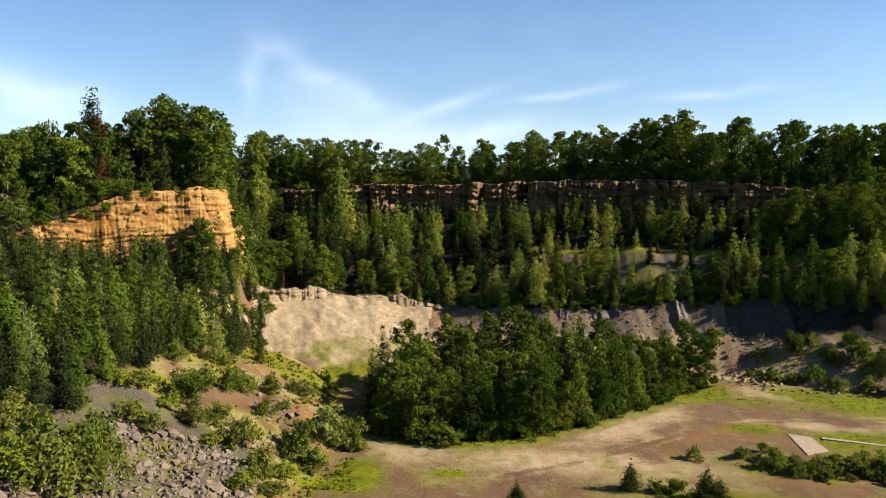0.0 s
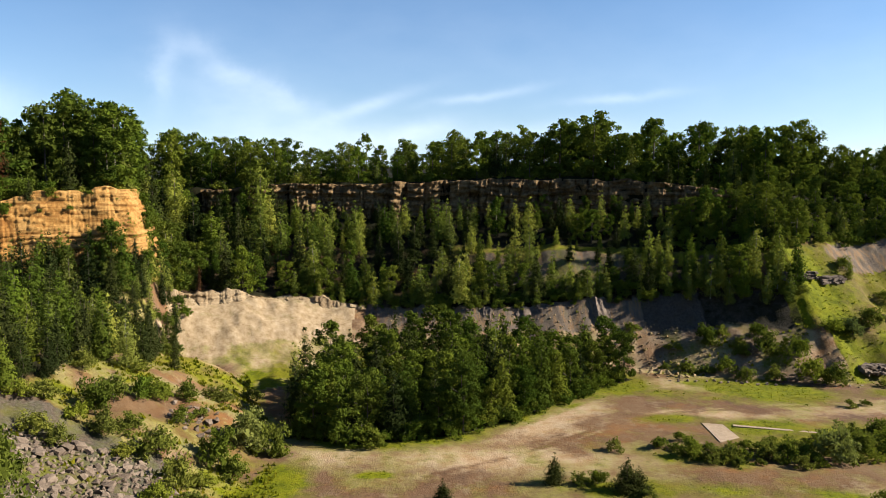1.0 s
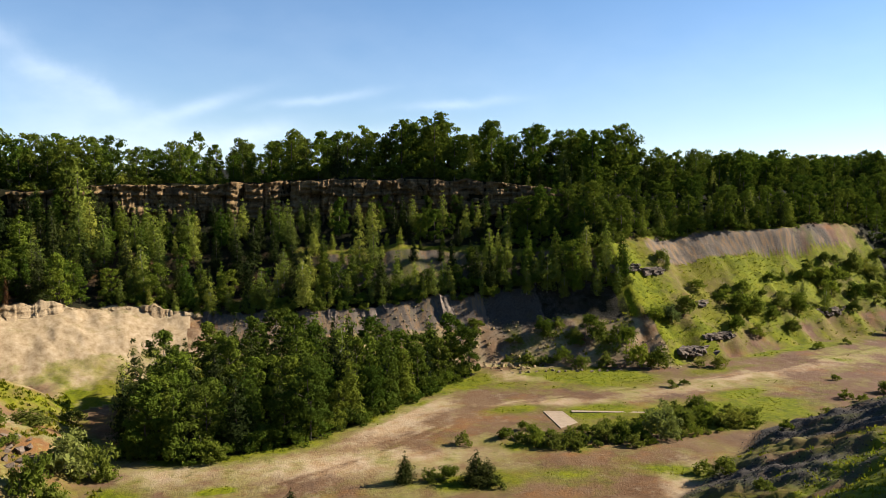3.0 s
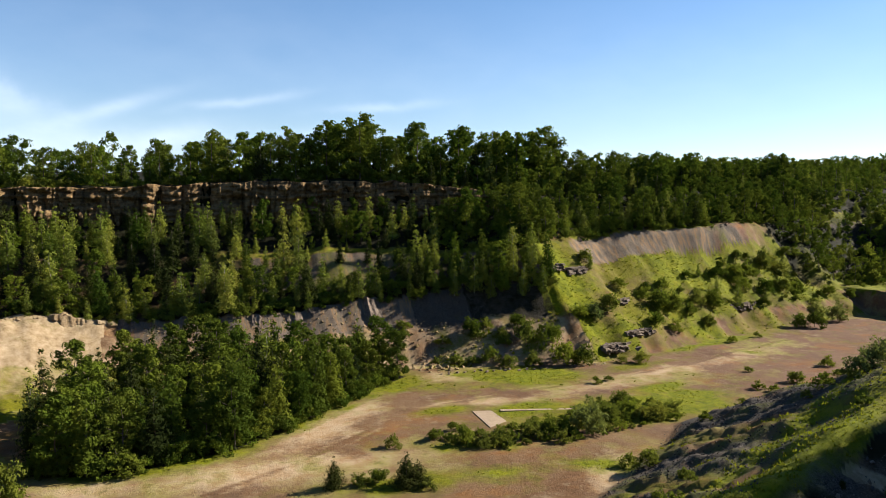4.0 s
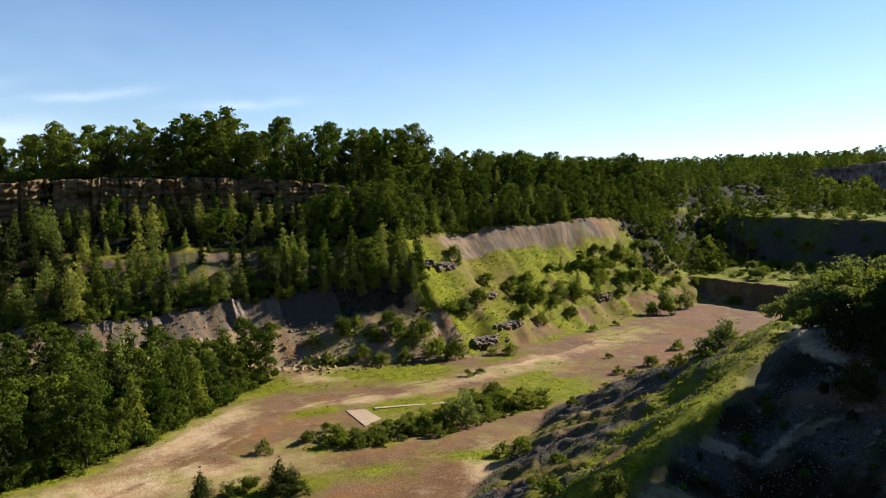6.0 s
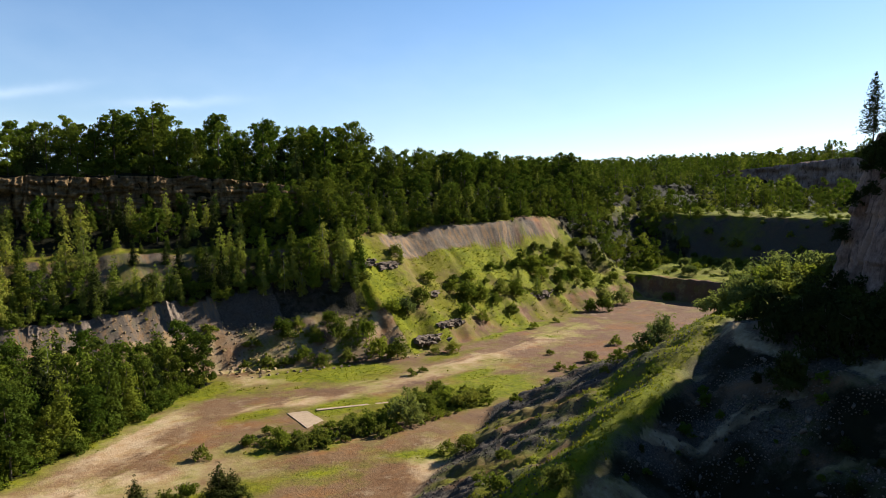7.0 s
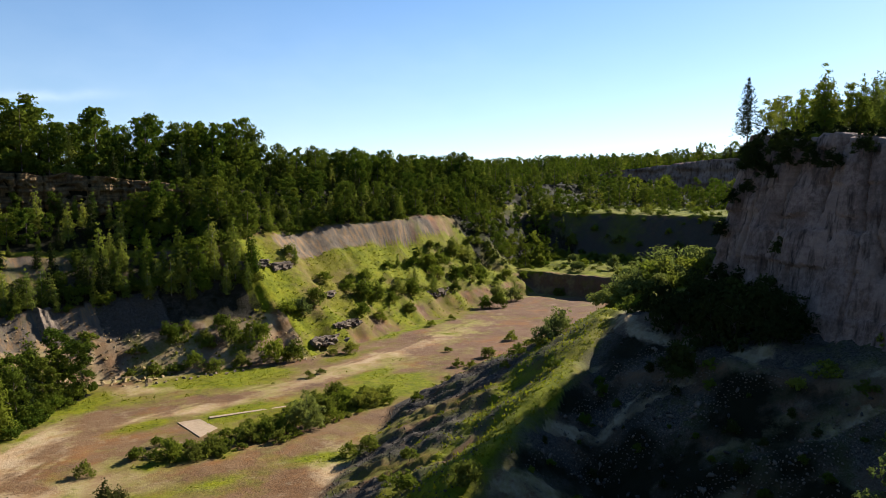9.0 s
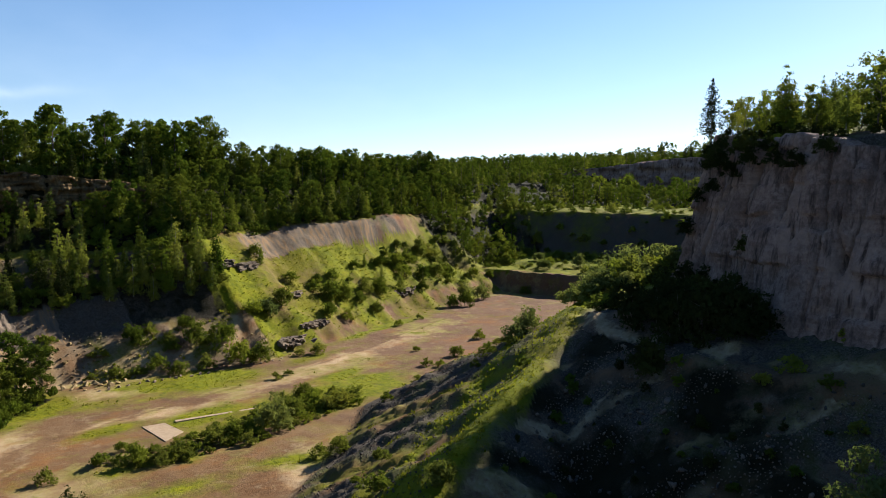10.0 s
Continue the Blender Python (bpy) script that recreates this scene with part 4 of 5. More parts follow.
# copse on the quarry floor
for x, y in scatter(COPSE, 3.9, 1):
    key = pick.choices(["broad", "spire", "slim", "pine"], [0.36, 0.32, 0.05, 0.27])[0]
    sc = {"broad": 0.8, "spire": 0.98, "slim": 1.15, "pine": 1.0}[key] * pick.uniform(0.72, 1.18) * (1.0 + 0.25 * float(ease(y, 118, 140)) * float(ease(42 - x, 0, 25)))
    plant(key, x, y, sc, {"broad": "dense green broadleaf tree of the floor copse", "spire": "narrow green broadleaf tree of the floor copse", "slim": "slender light green birch of the floor copse", "pine": "dark conifer standing in the floor copse"}[key], "trees of the copse", rs=pick)

for x, y in scatter([(-12.5, 114), (0, 109), (15, 112), (30, 123), (46, 136), (54, 141), (52, 143), (44, 138), (29, 125), (14, 114), (0, 111), (-11, 116)], 1.9, 36):
    plant("bush", x, y, pick.uniform(0.5, 0.95), "leafy bush along the edge of the copse", "bushes of the copse", rs=pick)

# trees on the two benches
bench_poly = [(x, y + 1.5) for x, y in zip(X_STATIONS[:8], BENCH_Y[:8])] + [(x, y - 2) for x, y in zip(X_STATIONS[:8], BASE_Y[:8])][::-1]
spots = []
for x, y in scatter(bench_poly, 3.6, 2):
    key = pick.choices(["slim", "pine", "spire", "tall"], [0.3, 0.27, 0.2, 0.23])[0]
    low = 0.62 if abs(y - station(x, UPPER_Y)) < 3 and x > 25 else 1.0
    sc = {"spire": 0.8, "tall": 0.6, "slim": 1.05, "pine": 0.9}[key] * pick.uniform(0.5, 1.3) * (1.2 if x < -8 else 1.0) * low * (1.25 if y > station(x, UPPER_Y) + 5 else 1.0)
    tall = {"tall": 14, "spire": 12, "slim": 10, "pine": 11}[key]
    sc = sc if x < -25 else min(sc, max(2.5, station(x, TOP_Z) - (4.5 if x < 60 else 3.5) - ground_z(x, y)) / tall * pick.uniform(0.75, 1.2))
    if not (30 < x < 88 and station(x, BACK_Y) < y < station(x, UPPER_Y) - 0.5 and pick.random() < 0.2):
        spots.append((key, x, y, sc))
near = [q for q in spots if q[2] < station(q[1], BACK_Y) + 2][:290]
for key, x, y, sc in near:
    plant(key, x, y, sc, {"tall": "small spreading broadleaf tree on the quarry bench", "spire": "small narrow broadleaf tree on the quarry bench", "slim": "slender light green birch on the quarry bench", "pine": "young dark conifer on the quarry bench"}[key], "trees on the bench", rs=pick)
wood("bench_wood", [q for q in spots if q not in near], "young mixed wood on the upper bench")

wood("corner_wood", [(pick.choice(["slim", "slim", "pine", "broad"]), x, y, pick.uniform(0.55, 0.95)) for x, y in scatter([(-52, 150), (-45, 148), (-43, 161), (-43, 166), (-38, 177), (-52, 182), (-55, 160)], 2.3, 37)],
     "light young wood in the corner below the ochre cliff")
edge_poly = [(x, y + 0.6) for x, y in zip(X_STATIONS[2:8], BENCH_Y[2:8])] + [(x, y + 4) for x, y in zip(X_STATIONS[2:8], BENCH_Y[2:8])][::-1]
wood("bench_thicket", [(pick.choice(["shrub", "bush", "slim"]), x, y, pick.uniform(0.5, 0.9)) for x, y in scatter(edge_poly, 2.0, 38)], "low thicket along the edge of the bench")
wood("scree_flank_wood", [(pick.choice(["pine", "pine", "slim", "bush"]), x, y, pick.uniform(0.45, 0.85)) for x, y in scatter([(-50, 144), (-44, 140), (-38.5, 148), (-39.5, 163), (-47, 163), (-52, 158)], 2.1, 90)],
     "young trees on the flank of the scree")
wood("far_slope_bushes", [(pick.choice(["far_green", "far_bush", "far_green"]), x, y, pick.uniform(0.3, 1.0)) for x, y in scatter([(262, 100), (278, 96), (272, 178), (258, 178)], 6.0, 91)],
     "bushes scattered over the far shaded slope")
slope_foot = [(x, y + 1.5) for x, y in zip(X_STATIONS[6:], UPPER_Y[6:])]
wood("slope_thicket", [(pick.choice(["far_bush", "far_bush", "far_green"]), x, y, pick.uniform(0.5, 1.1)) for x, y in scatter(slope_foot + [(x, y + 7) for x, y in slope_foot][::-1], 2.8, 93)],
     "thicket along the foot of the slope wood")
# woods on the plateau behind the cliffs
RIM_X = [-60, -40, -14, 10, 30, 52, 80, 100, 120, 135, 150, 245]
RIM_SCALE = [1.2, 1.0, 0.82, 0.8, 0.95, 1.18, 1.22, 1.25, 1.35, 1.0, 0.95, 0.95]
rim = [(-60, 208)] + [(x, y + 3.5) for x, y in zip(X_STATIONS[1:], BASE_Y[1:])]
deep = [(x, y + 24) for x, y in rim]
grown = lambda x: float(np.interp(x, RIM_X, RIM_SCALE))
wood("plateau_wood", [(pick.choices(["tall", "slim", "pine"], [0.8, 0.1, 0.1])[0], x, y, grown(x) * pick.uniform(0.68, 1.15)) for x, y in scatter(rim + deep[::-1], 5.2, 3)],
     "tall broadleaf wood along the cliff top")
wood("rim_thicket", [(pick.choice(["far_green", "far_bush"]), x, y, pick.uniform(0.35, 0.9)) for x, y in scatter(rim + [(x, y + 7) for x, y in rim][::-1], 3.0, 31)],
     "low thicket along the cliff edge")
for x, y, h in ((121, 197, 20), (128, 196, 19), (60, 206, 16.5), (66, 207, 16.5), (92, 207, 17)):
    plant("broad", x, y, h / 14, "tall domed broadleaf tree above the cliff", "tall trees of the rim", rs=pick)
slope = [(x, y + 2) for x, y in zip(X_STATIONS[7:], UPPER_Y[7:])] + [(x, y + 4) for x, y in zip(X_STATIONS[7:], BASE_Y[7:])][::-1]
wood("slope_wood", [(pick.choices(["tall", "slim", "pine"], [0.5, 0.38, 0.12])[0], x, y, pick.uniform(0.45, 0.9)) for x, y in scatter([(80, 180)] + slope + [(80, 199)], 3.7, 4)],
     "dark wood on the slope above the green bank")
hill_poly = [(-46, 78), (-36, 118), (-34, 136), (-42, 150), (-47, 159), (-52, 154), (-81, 141), (-120, 116), (-110, 70)]
hill = [(pick.choices(["spire", "slim", "pine"], [0.25, 0.12, 0.63])[0], x, y, pick.uniform(0.65, 1.1)) for x, y in
        scatter(hill_poly, 3.7, 5, lambda x, y: dist_line(np.array(x), np.array(y), HILL_FOOT) > (19 if y > 118 else 27))]
hill = [(k, x, y, sc * (0.9 if k == "spire" else 1.0) * (0.6 if dist_line(np.array(x), np.array(y), OCHRE) > -9 else 1.0)) for k, x, y, sc in hill]
front = [q for q in hill if q[1] > -72][:200]
for key, x, y, sc in front:
    plant(key, x, y, sc, {"spire": "narrow leafy tree on the steep hillside", "slim": "light green birch on the steep hillside", "pine": "dark conifer on the steep hillside"}[key], "trees on the hillside", rs=pick)
wood("cliff_foot_wood", [(k, x, y, max(0.3, (31.0 - ground_z(x, y)) / 11) * pick.uniform(0.75, 1.12)) for k, x, y in
                         ((pick.choice(["pine", "pine", "spire", "slim"]), x, y) for x, y in scatter([(-88, 137), (-81, 140), (-68, 146), (-58, 150), (-50, 152.5), (-48, 148), (-60, 142), (-80, 133)], 2.6, 92))],
     "conifers standing at the foot of the ochre cliff")
wood("hill_wood", [q for q in hill if q not in front], "mixed wood on the steep hillside")
wood("ochre_wood", [(pick.choices(["tall", "pine"], [0.8, 0.2])[0], x, y, pick.uniform(1.0, 1.5)) for x, y in
                    scatter([(-53, 161), (-62, 157), (-82, 148), (-125, 122), (-140, 140), (-90, 185), (-62, 206), (-57, 180)], 4.4, 6)],
     "tall wood above the ochre cliff")
wood("ochre_thicket", [(pick.choice(["shrub", "bush"]), x, y, pick.uniform(0.6, 1.1)) for x, y in scatter([(-52, 159), (-60, 155.5), (-82, 146), (-100, 135), (-100, 142), (-82, 154), (-55, 168)], 2.3, 32)],
     "low thicket on the ochre cliff edge")
wood("ochre_flank", [(pick.choice(["pine", "tall", "bush", "slim"]), x, y, pick.uniform(0.5, 0.9)) for x, y in scatter([(-80, 146), (-86, 138), (-100, 130), (-125, 117), (-128, 128), (-100, 142), (-84, 150)], 2.8, 39)],
     "mixed trees beside the ochre cliff")
for x, y, up, key, sc in ((-84, 141.6, 31.0, "pine", 0.5), (-80.5, 143.6, 31.6, "bush", 0.7), (-77, 145.2, 32.0, "pine", 0.5), (-73.5, 146.8, 32.8, "bush", 0.7), (-70, 148.4, 34.4, "bush", 0.6), (-66, 150.2, 36.6, "pine", 0.45), (-62.5, 151.6, 37.4, "bush", 0.5), (-56, 154.0, 37.6, "bush", 0.35), (-64, 149.8, 34.4, "bush", 0.25), (-59, 151.4, 35.0, "bush", 0.25)):
    plant(key, x, y, sc, "green plant overhanging the ochre cliff", "plants on the ochre cliff", rs=pick, up=up)
plant("high_spruce", -75.5, 154, 0.86, "tall spruce above the ochre cliff", rs=pick, slim=1.3)
plant("high_rust", -73, 153, 0.84, "rust-brown dying spruce above the ochre cliff", rs=pick)
plant("bare", -82, 154, 1.6, "bare grey dead tree above the ochre cliff", rs=pick, slim=0.5)
plant("bare", -85, 140, 1.0, "bare grey dead tree on the hillside", rs=pick)
plant("rust", -38, 168, 0.6, "small rust-brown dead conifer on the bench", rs=pick)
far_ok = lambda x, y: not (255 < x < 312 and y < 240) and x < 900 and not (395 < x + 0.15 * (y - 130) < 484 and y < 330)
wood("far_wood", [(pick.choices(["far", "far_light", "far_pine"], [0.72, 0.13, 0.15])[0], x, y, pick.uniform(0.65, 1.2)) for x, y in scatter([(238, 200), (300, 236), (318, 100), (470, 60), (900, 60), (900, 500), (500, 600), (250, 260)], 11.5, 7, far_ok)], "distant woods on the far side of the quarry")
wood("bench_back_wood", [(pick.choices(["far", "far_light", "far_pine"], [0.62, 0.2, 0.18])[0], x, y, pick.uniform(0.5, 0.8)) for x, y in scatter([(318, 85), (360, 80), (400, 240), (330, 300), (290, 245), (316, 225)], 6.5, 66)],
     "wood behind the far bench")
wood("lower_far_wood", [(pick.choice(["slim", "far_bush", "far", "far_green"]), x, y, pick.uniform(0.5, 0.9)) for x, y in scatter([(208, 172), (232, 160), (258, 160), (288, 170), (300, 235), (228, 205), (206, 186)], 4.5, 33)], "bushes and trees on the far slope")
wood("recess_wood", [(pick.choice(["far", "far_bush", "far_bush", "far_green"]), x, y, pick.uniform(0.4, 0.75)) for x, y in scatter([(204, 165), (222, 156), (240, 158), (244, 172), (226, 188), (205, 188)], 3.6, 77)], "dark trees in the recess of the far corner")
wood("bench_shrubs_far", [(pick.choice(["far_bush", "far_green", "far_green"]), x, y, pick.uniform(0.4, 1.0)) for x, y in scatter([(282, 90), (322, 90), (322, 220), (272, 220)], 8, 34)], "bushes along the far bench")
wood("backdrop_wood", [("far", x, y, pick.uniform(0.8, 1.2)) for x, y in scatter([(-220, 150), (-140, 150), (-62, 232), (245, 226), (250, 245), (-62, 250), (-220, 200)], 10, 8)], "woods on the plateau")
# wood on the near cliff
for x, y in scatter([(114, 42), (108, 39), (101, 31.0), (93, 22.5), (88, 15), (80, -2), (70, -28), (95, -28), (140, 30), (150, 44)], 3.3, 9):
    key = pick.choice(["slim", "airy", "airy", "spire"])
    plant(key, x, y, pick.uniform(0.55, 0.9) * (0.85 + 0.22 * float(ease(-x, -102, -90))), "olive-green tree on the rim of the near cliff", "trees on the near cliff", rs=pick)
plant("tier_pine", 108.0, 42.4, 0.86, "dark pointed pine on the cliff rim", rs=pick, slim=1.2, up=44.6)
for x, y in scatter([(93, 47), (88, 41), (86, 33), (85, 27), (88, 26), (93, 32), (97, 38), (102, 44), (99, 47)], 2.3, 71):
    plant("shade_bush", x, y, pick.uniform(0.5, 1.05), "dense shade-darkened bush below the near cliff", "bushes below the near cliff", rs=pick)
plant("poplar", 42.0, 10.9, 0.92, "tall pale green willow tree below the bank", rs=pick, slim=0.8)
for x, y in scatter([(44, 40), (60, 46), (76, 48), (74, 34), (68, 18), (56, 20)], 3.2, 74):
    plant(pick.choice(["shade_bush", "bush"]), x, y, pick.uniform(0.1, 0.4), "small dark shrub on the shaded bank", "shrubs on the shaded bank", rs=pick)
for x, y in scatter([(223, 112), (258, 108), (264, 150), (226, 152)], 6.0, 75):
    plant(pick.choice(["green", "shrub", "willow"]), x, y, pick.uniform(0.4, 1.0), "green bush on the far track level", "bushes of the far level", rs=pick)
for x, y in scatter([(103, 58), (108, 56), (118, 55), (128, 56), (128, 62), (116, 64), (107, 63)], 2.6, 72):
    plant(pick.choice(["willow", "willow", "green"]), x, y, pick.uniform(0.6, 1.1) * float(np.interp(x, [103, 120], [0.7, 1.9])), "pale green willow bush at the corner of the near cliff", "willows at the cliff corner", rs=pick)
for x, y in scatter([(111, 43), (106.0, 40.5), (94.5, 30.5), (84, 16.5), (66, -25), (70, -25), (90, 18), (99, 30), (115, 43)], 1.7, 35):
    plant("shade_bush", x, y, pick.uniform(0.25, 0.5), "dark shrub on the rim of the near cliff", "shrubs on the near cliff", rs=pick)
for x, y, up, sc in ((93.5, 33.0, 30.0, 0.5), (97.5, 36.5, 39.5, 0.5), (99.0, 38.0, 40.5, 0.6), (101.0, 39.5, 41.5, 0.6), (103.0, 41.0, 40.5, 0.5), (100.0, 39.5, 37.5, 0.45), (95.5, 33.5, 41.0, 0.55), (92.5, 30.0, 41.0, 0.5), (90.0, 27.0, 40.5, 0.5), (98.5, 35.5, 42.5, 0.6), (96.5, 33.5, 43.0, 0.55), (102.5, 39.0, 43.0, 0.6), (104.5, 41.0, 42.5, 0.5), (94.0, 31.0, 42.6, 0.5), (87.5, 23.5, 42.0, 0.5), (104.5, 43.0, 36.0, 0.5), (105.5, 44.5, 31.0, 0.6)):
    plant("shade_bush", x, y, sc, "dark bush clinging to the near cliff", "bushes on the near cliff", rs=pick, up=up)

# plants one by one: x, y, height, kind
FLOOR_PLANTS = [(25.4, 92.8, 5.0, "spruce"), (34.4, 89.3, 5.5, "spruce"), (36.1, 89.0, 4.3, "spruce"), (31.2, 91.8, 3.2, "bush"), (28.9, 91.7, 2.5, "bush"), (36.5, 87.5, 2.1, "shrub"), (37.7, 103.4, 2.5, "shrub"), (48.3, 100.1, 4.2, "shrub"), (50.4, 97.7, 3.3, "shrub"), (54.0, 97.9, 3.8, "shrub"), (45.2, 103.8, 2.5, "shrub"), (49.7, 106.1, 2.2, "shrub"), (59.6, 97.8, 4.3, "shrub"), (62.2, 97.6, 4.8, "bush"), (64.8, 97.3, 3.9, "bush"), (69.3, 96.4, 7.6, "willow"), (75.0, 99.2, 4.7, "bush"), (80.4, 100.4, 4.4, "shrub"), (81.3, 97.6, 3.8, "shrub"), (84.4, 97.4, 4.4, "shrub"), (88.1, 97.8, 3.5, "shrub"), (84.4, 106.9, 3.6, "shrub"), (88.0, 119.4, 2.0, "shrub"), (91.5, 120.2, 1.6, "shrub"), (9.7, 89.1, 3.6, "spruce")]
BANK_PLANTS = [(114.5, 102.6, 2.3, "shrub"), (90.6, 84.9, 1.7, "shrub"), (123.1, 112.8, 1.8, "shrub"), (125.3, 102.7, 3.5, "shrub"), (115.7, 99.9, 2.1, "shrub"), (143.3, 109.4, 3.4, "shrub"), (91.4, 63.6, 5.2, "willow"), (88.9, 63.7, 4.1, "willow"), (85.9, 67.3, 2.5, "shrub"), (82.6, 67.1, 1.4, "shrub"), (75.2, 54.0, 1.7, "shrub"), (82.9, 85.0, 2.0, "shrub"), (66.7, 78.9, 3.5, "shrub"), (65.6, 82.0, 2.4, "shrub"), (56.7, 61.5, 2.2, "shrub"), (47.2, 53.4, 2.6, "shrub"), (47.5, 45.6, 2.9, "shrub"), (51.9, 60.5, 1.5, "shrub"), (86.3, 64.0, 1.8, "shrub"), (91.5, 69.1, 1.7, "shrub")]
TOE_PLANTS = [(60.4, 156.4, 3.2, "shrub"), (75.0, 149.8, 7.6, "bush"), (68.9, 144.8, 3.6, "shrub"), (76.1, 142.4, 4.9, "shrub"), (78.4, 138.8, 4.8, "shrub"), (85.8, 143.7, 7.6, "bush"), (87.8, 139.6, 8.7, "bush"), (91.0, 135.0, 9.3, "bush"), (95.0, 133.6, 7.5, "bush"), (105.6, 143.8, 6.1, "willow"), (101.1, 143.6, 5.3, "shrub"), (111.0, 145.1, 6.9, "bush"), (107.7, 129.2, 4.5, "shrub"), (103.9, 130.8, 2.5, "shrub"), (64.6, 147.3, 2.4, "shrub"), (79.0, 150.4, 3.9, "shrub"), (68.7, 150.2, 2.5, "shrub"), (85.6, 147.1, 5.8, "bush"), (91.8, 140.8, 5.7, "bush"), (84.5, 137.9, 4.9, "bush"), (72.2, 143.1, 3.6, "shrub"), (81.3, 146.4, 4.4, "shrub")]
SLOPE_PLANTS = [(128.8, 146.9, 9.7, "bush"), (133.4, 147.5, 6.8, "bush"), (129.4, 142.0, 4.1, "shrub"), (123.2, 141.7, 5.7, "shrub"), (138.9, 146.6, 3.9, "shrub"), (143.0, 144.3, 3.9, "shrub"), (149.5, 149.6, 6.5, "shrub"), (143.3, 149.0, 5.5, "shrub"), (125.9, 150.5, 4.5, "shrub"), (119.9, 152.8, 3.7, "shrub"), (159.7, 157.5, 8.6, "bush"), (167.0, 158.5, 8.8, "bush"), (172.5, 159.0, 9.0, "bush"), (182.6, 162.1, 10.3, "bush"), (189.4, 162.1, 8.6, "bush"), (167.0, 155.0, 6.1, "shrub"), (175.7, 154.8, 6.3, "bush"), (184.5, 155.5, 8.3, "bush"), (191.3, 156.6, 6.6, "bush"), (190.8, 149.4, 9.3, "willow"), (194.0, 144.4, 10.2, "willow"), (179.4, 140.6, 7.0, "bush"), (175.7, 142.8, 5.2, "bush"), (143.1, 136.0, 2.3, "shrub")]
EAST_PLANTS = [(154.2, 138.0, 1.9, "shrub"), (113.2, 156.5, 11.0, "slim"), (113.0, 158.7, 4.4, "shrub"), (217.4, 166.6, 7.4, "bush"), (239.1, 164.3, 15.6, "bush"), (265.3, 181.2, 13.6, "bush"), (247.5, 172.7, 12.8, "bush"), (260.8, 162.3, 11.8, "bush"), (250.5, 161.4, 5.7, "shrub"), (232.2, 159.6, 6.5, "shrub"), (213.1, 154.2, 4.0, "shrub"), (237.6, 131.1, 12.5, "willow"), (212.6, 139.1, 4.3, "shrub"), (257.5, 151.3, 4.6, "shrub"), (238.1, 144.1, 4.3, "shrub"), (90.6, 158.1, 13.8, "slim"), (88.3, 159.9, 9.7, "slim"), (296.5, 154.8, 3.6, "shrub"), (302.6, 178.0, 5.4, "bush"), (298.5, 161.4, 3.1, "shrub"), (304.2, 189.4, 5.0, "bush")]
HILL_PLANTS = [(-35.6, 68.5, 9.6, "bush"), (-38.4, 65.6, 8.8, "bush"), (-36.2, 65.4, 7.0, "bush"), (-38.9, 62.0, 6.8, "bush"), (-45.9, 74.2, 5.4, "bush"), (-37.0, 74.9, 6.5, "bush"), (-39.9, 89.5, 4.2, "shrub"), (-37.5, 89.7, 3.8, "shrub"), (-41.8, 96.5, 4.1, "shrub"), (-37.0, 100.6, 6.2, "bush"), (-36.0, 104.8, 6.0, "bush"), (-34.3, 96.1, 4.7, "bush"), (-37.9, 96.4, 3.2, "shrub"), (-30.8, 92.2, 2.6, "shrub"), (-27.5, 95.3, 6.5, "bush"), (-23.8, 89.7, 6.5, "bush"), (-23.9, 82.2, 4.0, "bush"), (-21.1, 84.6, 2.7, "shrub"), (-20.7, 99.9, 6.7, "bush"), (-18.1, 106.9, 8.8, "willow"), (-15.3, 108.1, 7.2, "bush"), (-18.4, 98.3, 3.9, "shrub")]
HILL_SHRUBS = [(-13.4, 107.2, 3.3, "shrub"), (-21.4, 92.3, 2.9, "shrub"), (-33.0, 109.1, 4.9, "bush"), (-31.5, 110.0, 4.4, "bush"), (-33.9, 129.6, 7.3, "pine"), (-27.6, 112.3, 4.9, "shrub"), (-40.0, 146.6, 4.7, "shrub"), (-46.3, 142.7, 4.7, "shrub"), (-25.2, 109.5, 2.2, "shrub"), (-36.6, 118.1, 2.9, "shrub"), (-44.0, 94.7, 3.6, "bush"), (-50.2, 85.5, 4.6, "bush"), (-47.2, 90.4, 4.0, "bush"), (-45.6, 85.8, 4.5, "bush"), (-52.4, 93.5, 3.3, "bush"), (-21.3, 132.7, 3.1, "shrub"), (-42.4, 111.0, 4.6, "bush"), (-44.1, 127.8, 4.2, "bush"), (-23.4, 118.5, 3.7, "shrub"), (-25.3, 118.5, 3.3, "shrub"), (-26.9, 105.4, 3.4, "shrub"), (-31.9, 98.6, 3.6, "shrub")]
CLIFF_FOOT_PLANTS = [(85.5, 44.3, 6.5, "bush"), (83.5, 40.5, 7.4, "bush"), (80.7, 36.7, 7.7, "bush"), (80.8, 33.8, 8.0, "bush"), (81.2, 31.1, 7.3, "bush"), (81.5, 28.8, 5.9, "bush"), (92.2, 49.8, 4.7, "bush"), (107.4, 59.7, 4.7, "willow"), (93.0, 52.7, 3.2, "shrub"), (105.9, 61.0, 3.2, "shrub"), (73.7, 37.2, 5.3, "bush"), (74.9, 38.4, 3.8, "bush"), (85.5, 23.4, 3.4, "bush"), (81.7, 19.5, 1.9, "shrub"), (75.0, 23.3, 2.1, "shrub"), (72.0, 19.3, 1.7, "shrub"), (73.2, 25.4, 1.8, "shrub"), (67.6, 16.3, 1.6, "shrub"), (75.5, 34.7, 1.6, "shrub"), (103, 62, 4.5, "willow"), (107, 61, 5, "willow"), (111, 60, 6, "willow"), (115, 59, 7, "willow"), (119, 59, 7, "willow")]
